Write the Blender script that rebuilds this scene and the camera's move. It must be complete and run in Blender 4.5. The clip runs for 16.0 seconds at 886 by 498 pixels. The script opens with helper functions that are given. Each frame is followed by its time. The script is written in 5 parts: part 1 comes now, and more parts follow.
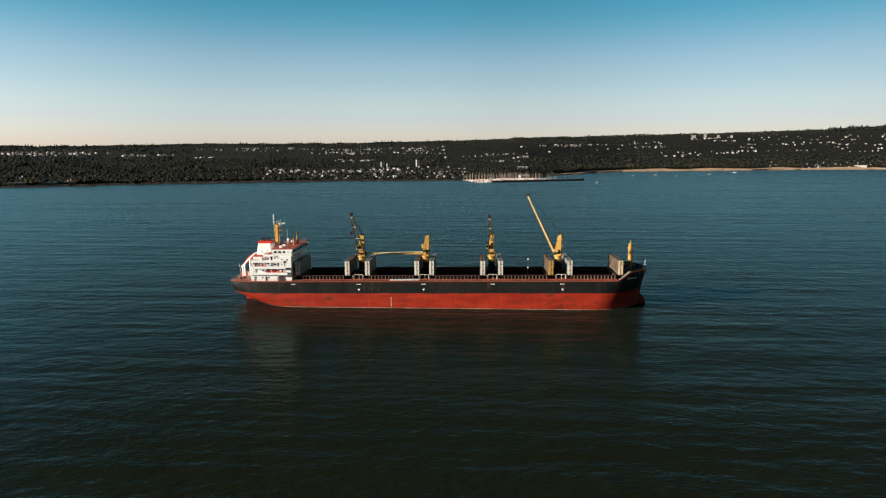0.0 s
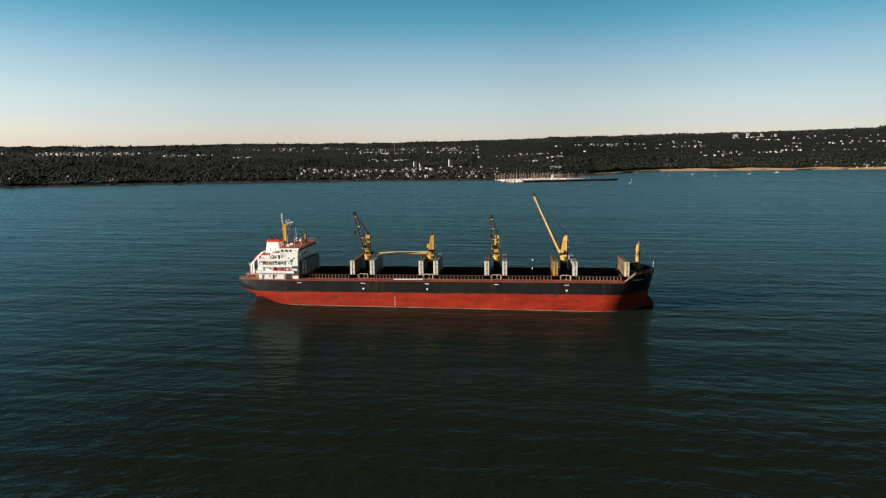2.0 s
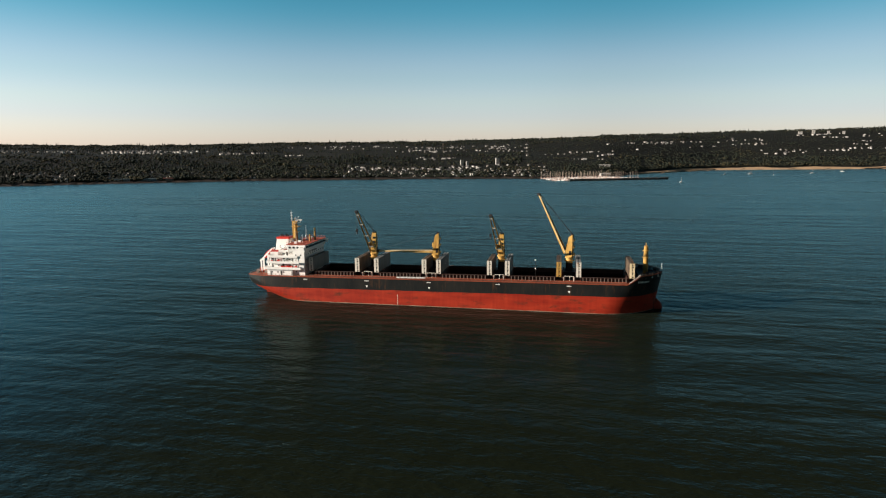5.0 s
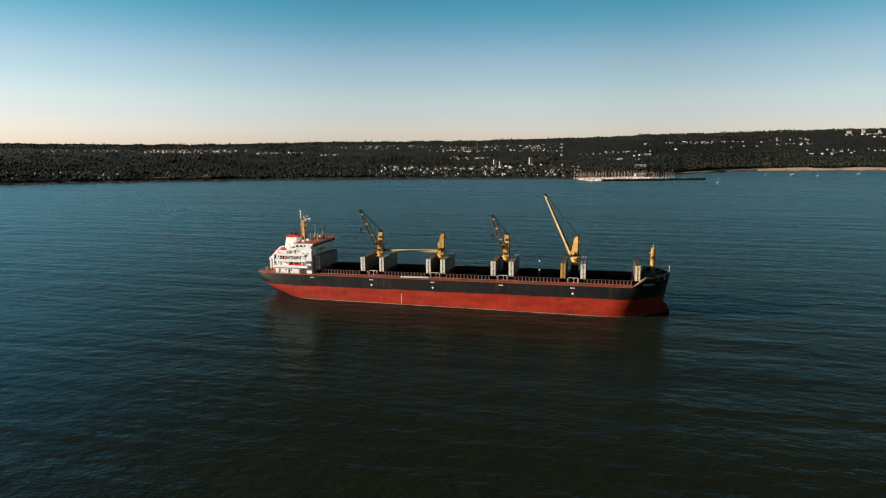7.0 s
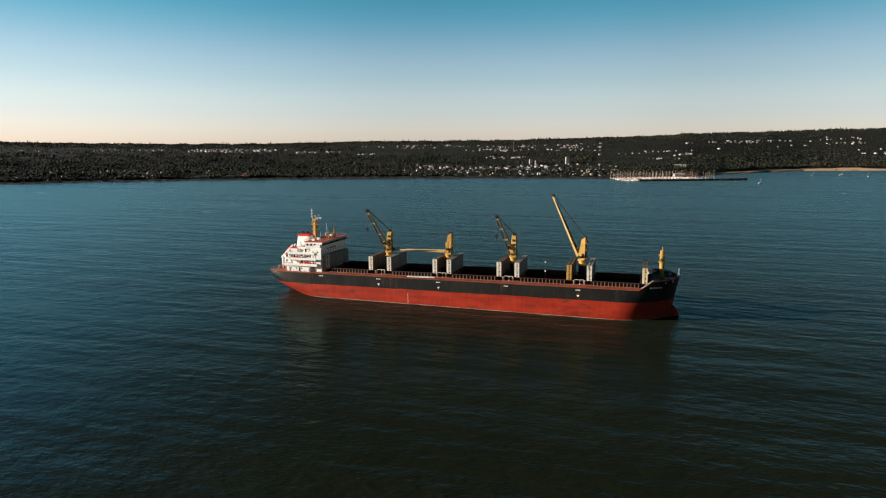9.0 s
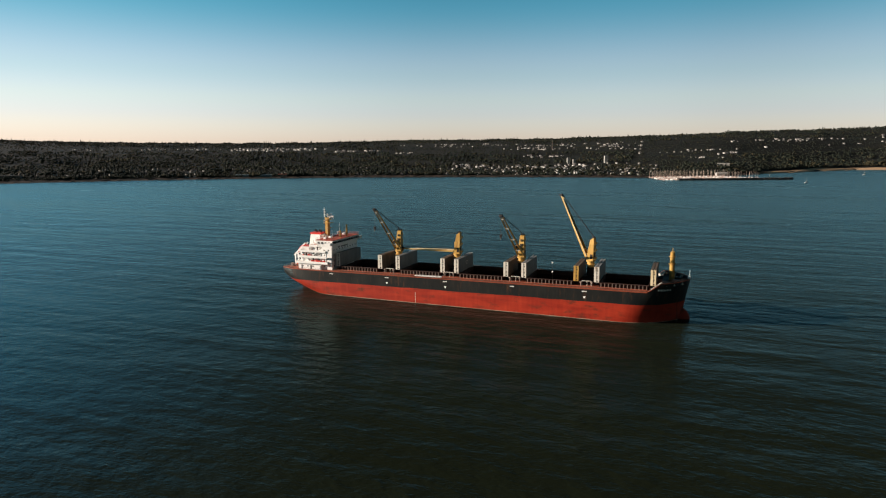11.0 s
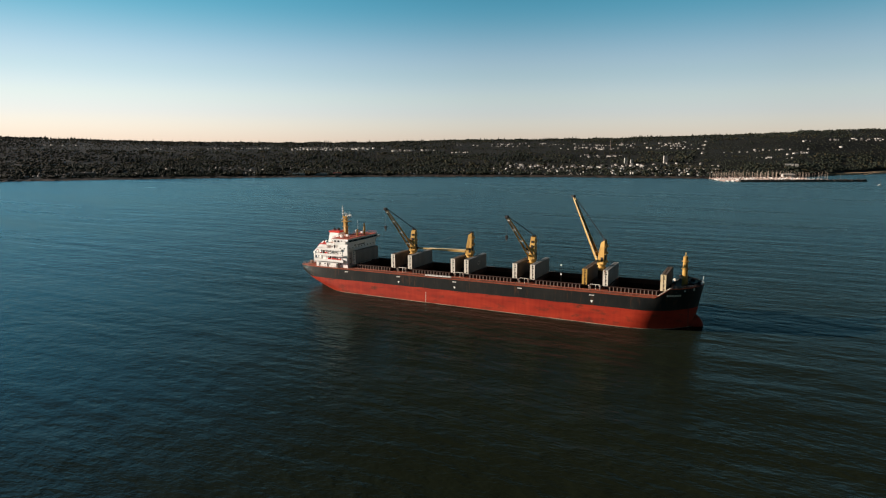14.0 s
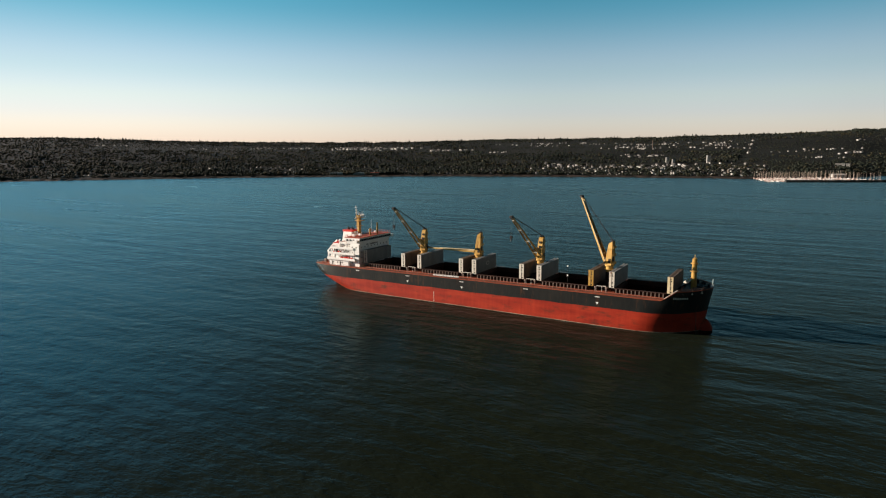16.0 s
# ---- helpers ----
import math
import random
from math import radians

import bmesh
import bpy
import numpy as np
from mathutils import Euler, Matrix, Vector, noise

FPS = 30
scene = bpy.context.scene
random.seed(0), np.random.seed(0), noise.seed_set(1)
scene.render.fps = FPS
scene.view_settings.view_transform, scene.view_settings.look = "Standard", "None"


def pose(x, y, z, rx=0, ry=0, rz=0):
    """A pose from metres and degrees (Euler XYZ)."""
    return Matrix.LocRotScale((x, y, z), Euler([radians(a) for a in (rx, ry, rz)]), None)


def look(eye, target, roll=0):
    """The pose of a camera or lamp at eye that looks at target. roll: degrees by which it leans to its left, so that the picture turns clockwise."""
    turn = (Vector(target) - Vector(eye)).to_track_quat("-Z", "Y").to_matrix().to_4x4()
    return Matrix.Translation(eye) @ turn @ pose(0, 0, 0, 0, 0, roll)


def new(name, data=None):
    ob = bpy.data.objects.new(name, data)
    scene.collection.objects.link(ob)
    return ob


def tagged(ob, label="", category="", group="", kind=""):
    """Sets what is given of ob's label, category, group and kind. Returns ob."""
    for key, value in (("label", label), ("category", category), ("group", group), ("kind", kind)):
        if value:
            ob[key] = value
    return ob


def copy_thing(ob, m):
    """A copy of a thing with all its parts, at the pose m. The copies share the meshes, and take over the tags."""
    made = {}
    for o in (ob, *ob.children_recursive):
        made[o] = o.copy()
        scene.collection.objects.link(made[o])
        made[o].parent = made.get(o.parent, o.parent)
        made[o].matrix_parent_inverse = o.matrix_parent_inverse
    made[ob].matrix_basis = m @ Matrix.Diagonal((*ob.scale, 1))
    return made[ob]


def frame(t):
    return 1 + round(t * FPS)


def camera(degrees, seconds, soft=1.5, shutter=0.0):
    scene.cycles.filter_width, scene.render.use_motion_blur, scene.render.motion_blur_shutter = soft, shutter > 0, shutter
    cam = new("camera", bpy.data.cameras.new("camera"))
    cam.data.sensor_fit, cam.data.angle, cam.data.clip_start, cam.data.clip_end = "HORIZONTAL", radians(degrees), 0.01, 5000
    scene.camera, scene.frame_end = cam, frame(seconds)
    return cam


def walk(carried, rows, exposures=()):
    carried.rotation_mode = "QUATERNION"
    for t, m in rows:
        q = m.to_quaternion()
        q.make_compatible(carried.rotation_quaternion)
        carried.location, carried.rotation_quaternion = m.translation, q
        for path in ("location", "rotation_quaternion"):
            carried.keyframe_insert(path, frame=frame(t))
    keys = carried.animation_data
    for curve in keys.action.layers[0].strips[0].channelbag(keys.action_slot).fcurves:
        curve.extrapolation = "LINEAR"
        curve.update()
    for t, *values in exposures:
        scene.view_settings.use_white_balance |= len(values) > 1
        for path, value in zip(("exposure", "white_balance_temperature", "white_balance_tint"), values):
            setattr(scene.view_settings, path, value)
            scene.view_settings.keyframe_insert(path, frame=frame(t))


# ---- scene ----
cam = camera(70.11, 16.0, soft=1.15)
PATH = [
    (0, (13.386, -290.712, 68.897), (9.306, -191.942, 53.802), 0.006),
    (0.5, (17.007, -290.563, 68.896), (11.487, -191.866, 53.783), -0.115),
    (1, (20.697, -290.404, 68.915), (13.709, -191.802, 53.788), -0.112),
    (1.5, (24.396, -290.183, 68.935), (15.918, -191.700, 53.792), -0.104),
    (2, (28.141, -289.871, 68.988), (18.231, -191.521, 53.853), -0.099),
    (2.5, (31.907, -289.487, 69.036), (20.496, -191.300, 53.902), -0.116),
    (3, (35.647, -289.043, 69.074), (22.816, -191.035, 53.913), -0.123),
    (3.5, (39.410, -288.485, 69.180), (25.258, -190.656, 54.037), -0.111),
    (4, (43.157, -287.843, 69.229), (27.655, -190.234, 53.994), -0.143),
    (6.5, (61.475, -283.972, 69.315), (38.963, -187.777, 53.833), -0.023),
    (7, (65.031, -283.090, 69.379), (41.049, -187.249, 53.907), -0.039),
    (7.5, (68.621, -282.186, 69.502), (43.158, -186.736, 53.978), -0.003),
    (8, (72.259, -281.197, 69.593), (45.233, -186.183, 54.040), -0.001),
    (8.5, (75.841, -280.071, 69.672), (47.341, -185.491, 54.106), -0.000),
    (9, (79.325, -278.816, 69.702), (49.334, -184.700, 54.118), -0.023),
    (11.5, (96.706, -271.795, 69.936), (59.150, -180.477, 54.107), -0.094),
    (12, (100.043, -270.338, 69.998), (61.026, -179.639, 54.142), -0.082),
    (12.5, (103.388, -268.802, 70.075), (62.907, -178.740, 54.260), -0.083),
    (13, (106.834, -267.223, 70.122), (64.925, -177.818, 54.301), -0.064),
    (13.5, (110.281, -265.619, 70.153), (66.954, -176.892, 54.332), -0.023),
    (14, (113.738, -263.966, 70.177), (68.985, -175.957, 54.317), -0.000),
    (14.5, (117.076, -262.281, 70.197), (70.939, -174.997, 54.297), 0.017),
    (15, (120.409, -260.435, 70.255), (72.855, -173.917, 54.341), 0.024),
    (15.5, (123.758, -258.557, 70.256), (74.726, -172.866, 54.351), -0.009),
    (16, (127.139, -256.684, 70.162), (76.599, -171.872, 54.271), -0.100),
]
walk(cam, [(t, look(eye, target, roll)) for t, eye, target, roll in PATH], exposures=((0, 0.88, 6450, 10), (6, 0.85, 6550, 11), (16, 0.84, 6700, 13)))

# world, sun and exposure
SUN_FROM = Vector((-0.935, -0.355, 0)).normalized()
SUN_ELEVATION = radians(15)
GLOW = 7.0
world = bpy.data.worlds.new("sky")
scene.world = world
world.use_nodes = True
wn, wl = world.node_tree.nodes, world.node_tree.links
wn.clear()
sky = wn.new("ShaderNodeTexSky")
sky.sky_type, sky.sun_disc = "NISHITA", False
sky.sun_elevation, sky.sun_rotation = SUN_ELEVATION, -math.atan2(SUN_FROM.x, SUN_FROM.y)
sky.air_density, sky.dust_density, sky.ozone_density, sky.altitude = 1.0, 0.15, 3.0, 0
geo = wn.new("ShaderNodeTexCoord")
sep = wn.new("ShaderNodeSeparateXYZ")
wl.new(geo.outputs["Generated"], sep.inputs[0])
ramp = wn.new("ShaderNodeValToRGB")
ramp.color_ramp.interpolation = "EASE"
ramp.color_ramp.elements[0].position, ramp.color_ramp.elements[0].color = 0.0, (0.74, 0.67, 0.86, 1)
ramp.color_ramp.elements[1].position, ramp.color_ramp.elements[1].color = 0.85, (0.04, 0.055, 0.05, 1)
for at, tone in ((0.045, (0.85, 0.735, 0.83, 1)), (0.08, (0.91, 0.79, 0.78, 1)), (0.115, (0.84, 0.78, 0.74, 1)), (0.22, (0.28, 0.66, 0.63, 1)), (0.34, (0.06, 0.19, 0.20, 1)), (0.55, (0.04, 0.08, 0.075, 1))):
    ramp.color_ramp.elements.new(at).color = tone
wl.new(sep.outputs["Z"], ramp.inputs[0])
grade = wn.new("ShaderNodeMix")
grade.data_type, grade.blend_type = "RGBA", "MULTIPLY"
grade.inputs[0].default_value = 1.0
wl.new(sky.outputs[0], grade.inputs[6])
wl.new(ramp.outputs[0], grade.inputs[7])
# round the compass: paler to the north-east, dimmer away from the sun
turn = wn.new("ShaderNodeMath")
turn.operation = "ARCTAN2"
wl.new(sep.outputs["X"], turn.inputs[0])
wl.new(sep.outputs["Y"], turn.inputs[1])
compass = wn.new("ShaderNodeMapRange")
compass.inputs[1].default_value, compass.inputs[2].default_value = -math.pi, math.pi
wl.new(turn.outputs[0], compass.inputs[0])
round_sky = wn.new("ShaderNodeValToRGB")
round_sky.color_ramp.interpolation = "EASE"
for q, (deg, v) in enumerate(((-180, 0.22), (180, 0.20), (-110, 0.70), (-60, 0.68), (-25, 0.60), (0, 0.76), (22, 0.94), (45, 0.78), (90, 0.20))):
    el = round_sky.color_ramp.elements[q] if q < 2 else round_sky.color_ramp.elements.new((deg + 180) / 360)
    el.position, el.color = (deg + 180) / 360, (v, v, v, 1)
wl.new(compass.outputs[0], round_sky.inputs[0])
# the glow of the high sky on the sun's side
side = wn.new("ShaderNodeVectorMath")
side.operation = "DOT_PRODUCT"
side.inputs[1].default_value = SUN_FROM
wl.new(geo.outputs["Generated"], side.inputs[0])
glow = []
for source, lo, hi, low, top in ((side.outputs["Value"], 0.12, 0.80, -0.65, GLOW), (sep.outputs["Z"], 0.20, 0.36, 0.0, 1.0)):
    r = wn.new("ShaderNodeMapRange")
    r.interpolation_type = "SMOOTHSTEP"
    r.inputs[1].default_value, r.inputs[2].default_value, r.inputs[3].default_value, r.inputs[4].default_value = lo, hi, low, top
    wl.new(source, r.inputs[0])
    glow.append(r)
lift = wn.new("ShaderNodeMath")
lift.operation = "MULTIPLY_ADD"
wl.new(glow[0].outputs[0], lift.inputs[0])
wl.new(glow[1].outputs[0], lift.inputs[1])
lift.inputs[2].default_value = 1.0
gain = wn.new("ShaderNodeMath")
gain.operation = "MULTIPLY"
wl.new(round_sky.outputs[0], gain.inputs[0])
wl.new(lift.outputs[0], gain.inputs[1])
strength = wn.new("ShaderNodeMath")
strength.operation = "MULTIPLY"
strength.inputs[1].default_value = 0.126
wl.new(gain.outputs[0], strength.inputs[0])
# warmer haze towards the sun
haze = wn.new("ShaderNodeMapRange")
haze.interpolation_type = "SMOOTHSTEP"
haze.inputs[1].default_value, haze.inputs[2].default_value = 0.05, 0.75
wl.new(side.outputs["Value"], haze.inputs[0])
warm = wn.new("ShaderNodeMix")
warm.data_type, warm.blend_type = "RGBA", "MULTIPLY"
warm.inputs[7].default_value = (1.05, 0.99, 0.95, 1)
wl.new(haze.outputs[0], warm.inputs[0])
wl.new(grade.outputs[2], warm.inputs[6])
bg = wn.new("ShaderNodeBackground")
wl.new(warm.outputs[2], bg.inputs[0])
wl.new(strength.outputs[0], bg.inputs[1])
wo = wn.new("ShaderNodeOutputWorld")
wl.new(bg.outputs[0], wo.inputs[0])

sun_data = bpy.data.lights.new("sun", "SUN")
sun_data.energy, sun_data.angle, sun_data.color = 5.0, radians(0.5), (1.0, 0.88, 0.74)
sun = new("sun", sun_data)
toward = Vector((SUN_FROM.x * math.cos(SUN_ELEVATION), SUN_FROM.y * math.cos(SUN_ELEVATION), math.sin(SUN_ELEVATION)))
sun.matrix_world = look(toward * 500, (0, 0, 0))


# materials
def mat(name, low, high, rough=0.6, metal=0.0, scale=0.3, fine=6.0, bump=0.1, stretch=(1, 1, 1), wear=None, wear_at=0.62, wear_scale=0.25, island=False, spec=0.2, streak=None, vary=0.7):
    """Two tones mixed by coarse and fine noise, a bump, and wear of a third tone in patches."""
    m = bpy.data.materials.new(name)
    m.use_nodes = True
    n, l = m.node_tree.nodes, m.node_tree.links
    b = n["Principled BSDF"]
    co = n.new("ShaderNodeTexCoord")
    mp = n.new("ShaderNodeMapping")
    mp.inputs["Scale"].default_value = stretch
    l.new(co.outputs["Object"], mp.inputs[0])
    a = n.new("ShaderNodeTexNoise")
    a.inputs["Scale"].default_value, a.inputs["Detail"].default_value = scale, 6
    c = n.new("ShaderNodeTexNoise")
    c.inputs["Scale"].default_value, c.inputs["Detail"].default_value = fine, 4
    l.new(mp.outputs[0], a.inputs[0])
    if streak:
        ms = n.new("ShaderNodeMapping")
        ms.inputs["Scale"].default_value = streak
        l.new(co.outputs["Object"], ms.inputs[0])
        l.new(ms.outputs[0], c.inputs[0])
    else:
        l.new(mp.outputs[0], c.inputs[0])
    add = n.new("ShaderNodeMath")
    add.operation = "MULTIPLY_ADD"
    l.new(c.outputs[0], add.inputs[0])
    add.inputs[1].default_value = 0.4
    l.new(a.outputs[0], add.inputs[2])
    rm = n.new("ShaderNodeMapRange")
    rm.inputs[1].default_value, rm.inputs[2].default_value = 0.45, 0.95
    l.new(add.outputs[0], rm.inputs[0])
    mix = n.new("ShaderNodeMix")
    mix.data_type = "RGBA"
    mix.inputs[6].default_value, mix.inputs[7].default_value = (*low, 1), (*high, 1)
    if island:
        g = n.new("ShaderNodeNewGeometry")
        av = n.new("ShaderNodeMath")
        av.operation = "MULTIPLY_ADD"
        av.inputs[1].default_value = vary
        l.new(g.outputs["Random Per Island"], av.inputs[0])
        sc = n.new("ShaderNodeMath")
        sc.operation = "MULTIPLY"
        sc.inputs[1].default_value = 1.1 - vary
        l.new(rm.outputs[0], sc.inputs[0])
        l.new(sc.outputs[0], av.inputs[2])
        l.new(av.outputs[0], mix.inputs[0])
    else:
        l.new(rm.outputs[0], mix.inputs[0])
    out = mix.outputs[2]
    if wear:
        w = n.new("ShaderNodeTexNoise")
        w.inputs["Scale"].default_value, w.inputs["Detail"].default_value, w.inputs["Roughness"].default_value = wear_scale, 9, 0.68
        mw = n.new("ShaderNodeMapping")
        mw.inputs["Scale"].default_value, mw.inputs["Location"].default_value = (stretch[0], stretch[1], stretch[2] * 0.5), (31, 7, 3)
        l.new(co.outputs["Object"], mw.inputs[0])
        l.new(mw.outputs[0], w.inputs[0])
        r = n.new("ShaderNodeMapRange")
        r.inputs[1].default_value, r.inputs[2].default_value = wear_at, wear_at + 0.12
        l.new(w.outputs[0], r.inputs[0])
        mx = n.new("ShaderNodeMix")
        mx.data_type = "RGBA"
        mx.inputs[7].default_value = (*wear, 1)
        l.new(r.outputs[0], mx.inputs[0])
        l.new(out, mx.inputs[6])
        out = mx.outputs[2]
    l.new(out, b.inputs["Base Color"])
    b.inputs["Roughness"].default_value, b.inputs["Metallic"].default_value = rough, metal
    b.inputs["Specular IOR Level"].default_value = spec
    if bump:
        bp = n.new("ShaderNodeBump")
        bp.inputs["Strength"].default_value, bp.inputs["Distance"].default_value = bump, 0.08
        l.new(c.outputs[0], bp.inputs["Height"])
        l.new(bp.outputs[0], b.inputs["Normal"])
    return m


RUST = (0.13, 0.045, 0.02)
M_RED = mat("antifouling_red", (0.23, 0.014, 0.007), (0.43, 0.040, 0.015), 0.6, 0, 0.22, 1.0, 0.1, (0.3, 0.3, 1.6), (0.13, 0.026, 0.013), 0.54, 0.4, streak=(0.9, 0.9, 0.10))
M_BLACK = mat("topside_black", (0.006, 0.008, 0.009), (0.022, 0.021, 0.019), 0.5, 0, 0.2, 2.0, 0.1, (0.8, 0.8, 0.3), (0.060, 0.030, 0.018), 0.55, 0.5, streak=(1.2, 1.2, 0.12))
M_DECK = mat("deck_red_oxide", (0.20, 0.042, 0.022), (0.34, 0.09, 0.045), 0.7, 0, 0.25, 3.0, 0.1, (1, 1, 1), (0.13, 0.05, 0.03), 0.55, 0.4)
M_WHITE = mat("white_ship_paint", (0.80, 0.79, 0.77), (0.90, 0.89, 0.87), 0.45, 0, 0.3, 4.0, 0.05, (1, 1, 0.4), (0.42, 0.22, 0.13), 0.63, 0.8)
M_YELLOW = mat("crane_yellow", (0.37, 0.205, 0.045), (0.56, 0.345, 0.10), 0.5, 0, 0.4, 3.0, 0.08, (1, 1, 0.5), (0.22, 0.085, 0.025), 0.57, 0.7)
M_PALE = mat("pale_lit_worn_yellow", (0.55, 0.42, 0.22), (0.74, 0.64, 0.45), 0.5, 0, 0.4, 3.0, 0.05, (1, 1, 0.5), (0.30, 0.15, 0.06), 0.62, 0.9)
# brown holds the shade between the jib girders; rust patches on top
M_WEB = mat("shade_brown_jib_plate", (0.25, 0.13, 0.045), (0.44, 0.28, 0.11), 0.6, 0, 0.4, 3.0, 0.08, (1, 1, 0.5), RUST, 0.55, 0.8)
M_COVER = mat("hatch_cover_grey", (0.14, 0.145, 0.15), (0.23, 0.23, 0.225), 0.55, 0, 0.3, 3.0, 0.1, (1, 1, 0.5), (0.22, 0.13, 0.08), 0.64, 0.6)
M_EDGE = mat("hatch_cover_edge", (0.56, 0.52, 0.45), (0.72, 0.68, 0.60), 0.6, 0, 0.5, 3.0, 0.1, (1, 1, 1), (0.25, 0.13, 0.07), 0.60, 0.7)
M_COVER_BROWN = mat("hatch_cover_brown", (0.075, 0.052, 0.038), (0.16, 0.115, 0.08), 0.6, 0, 0.3, 3.0, 0.1, (1, 1, 0.5), RUST, 0.6, 0.6)
M_COAM = mat("coaming_brown", (0.030, 0.017, 0.014), (0.07, 0.032, 0.024), 0.65, 0, 0.4, 3.0, 0.1, (1, 1, 1), RUST, 0.6, 0.6)
M_STAY = mat("coaming_stay_grey", (0.15, 0.11, 0.095), (0.25, 0.19, 0.16), 0.65, 0, 0.4, 3.0, 0.1)
M_HOLD = mat("hold_rust", (0.014, 0.007, 0.006), (0.034, 0.013, 0.010), 0.8, 0, 0.2, 2.0, 0.2, (1, 1, 1), RUST, 0.58, 0.3)
M_PEDESTAL = mat("pedestal_dark", (0.014, 0.012, 0.012), (0.036, 0.026, 0.022), 0.6, 0, 0.4, 3.0, 0.1)
M_SCUM = mat("waterline_growth", (0.16, 0.06, 0.035), (0.46, 0.34, 0.25), 0.8, 0, 0.4, 2.0, 0.1, (0.4, 1, 1))
M_DARK = mat("dark_steel", (0.02, 0.02, 0.022), (0.05, 0.045, 0.045), 0.5, 0.3, 0.5, 5.0, 0.05)
M_FUNNELRED = mat("funnel_red", (0.50, 0.035, 0.025), (0.60, 0.05, 0.035), 0.45, 0, 0.4, 4.0, 0.03)
M_PINK = mat("weather_deck_red", (0.36, 0.075, 0.05), (0.46, 0.13, 0.085), 0.65, 0, 0.5, 4.0, 0.05)
M_GLASS = mat("dark_window_glass", (0.012, 0.014, 0.017), (0.02, 0.024, 0.028), 0.08, 0, 0.5, 4.0, 0.0, spec=0.5)
M_CONIFER = mat("evergreen_foliage", (0.009, 0.013, 0.012), (0.019, 0.026, 0.022), 0.8, 0, 0.006, 0.03, 0.0, island=True, vary=0.3, spec=0.1)
M_FOREST = mat("leafy_foliage", (0.012, 0.016, 0.013), (0.030, 0.035, 0.024), 0.8, 0, 0.006, 0.03, 0.0, island=True, vary=0.3, spec=0.1)
M_OLIVE = mat("olive_foliage", (0.022, 0.022, 0.015), (0.056, 0.048, 0.026), 0.8, 0, 0.006, 0.03, 0.0, island=True, vary=0.4, spec=0.1)
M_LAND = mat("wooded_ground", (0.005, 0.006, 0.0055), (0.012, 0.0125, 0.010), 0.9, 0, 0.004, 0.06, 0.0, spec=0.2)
M_SHORE = mat("pebble_shore", (0.020, 0.015, 0.013), (0.060, 0.042, 0.034), 0.9, 0, 0.03, 0.4, 0.2, spec=0.2)
M_SAND = mat("beach_sand", (0.52, 0.33, 0.19), (0.66, 0.46, 0.30), 0.9, 0, 0.02, 0.4, 0.1, spec=0.2)
M_WALL = mat("house_wall_white", (0.16, 0.155, 0.15), (0.62, 0.60, 0.57), 0.8, 0, 0.05, 0.6, 0.0, island=True)
M_WALL2 = mat("house_wall_tan", (0.10, 0.085, 0.075), (0.34, 0.29, 0.24), 0.8, 0, 0.05, 0.6, 0.0, island=True)
M_WALLS = mat("hillside_wall", (0.03, 0.029, 0.03), (0.52, 0.50, 0.48), 0.8, 0, 0.05, 0.6, 0.0, island=True, vary=0.9)
M_SHED = mat("shed_blue_grey", (0.16, 0.20, 0.22), (0.26, 0.31, 0.33), 0.7, 0, 0.05, 0.6, 0.0)
M_ROOF = mat("house_roof_grey", (0.05, 0.05, 0.055), (0.17, 0.15, 0.14), 0.8, 0, 0.05, 0.6, 0.0, island=True)
M_ROCK = mat("breakwater_rock", (0.035, 0.033, 0.032), (0.09, 0.085, 0.08), 0.9, 0, 0.05, 0.4, 0.4)
M_BOAT = mat("boat_white", (0.58, 0.55, 0.53), (0.76, 0.74, 0.72), 0.35, 0, 0.3, 2.0, 0.0)
M_BOATS = mat("boat_tan", (0.30, 0.20, 0.17), (0.52, 0.40, 0.36), 0.45, 0, 0.3, 2.0, 0.0)
M_MAST = mat("boat_mast_alloy", (0.36, 0.28, 0.23), (0.50, 0.41, 0.35), 0.4, 0.2, 0.3, 2.0, 0.0)
M_PLANK = mat("pontoon_plank", (0.22, 0.18, 0.15), (0.34, 0.29, 0.25), 0.8, 0, 0.3, 2.0, 0.1)


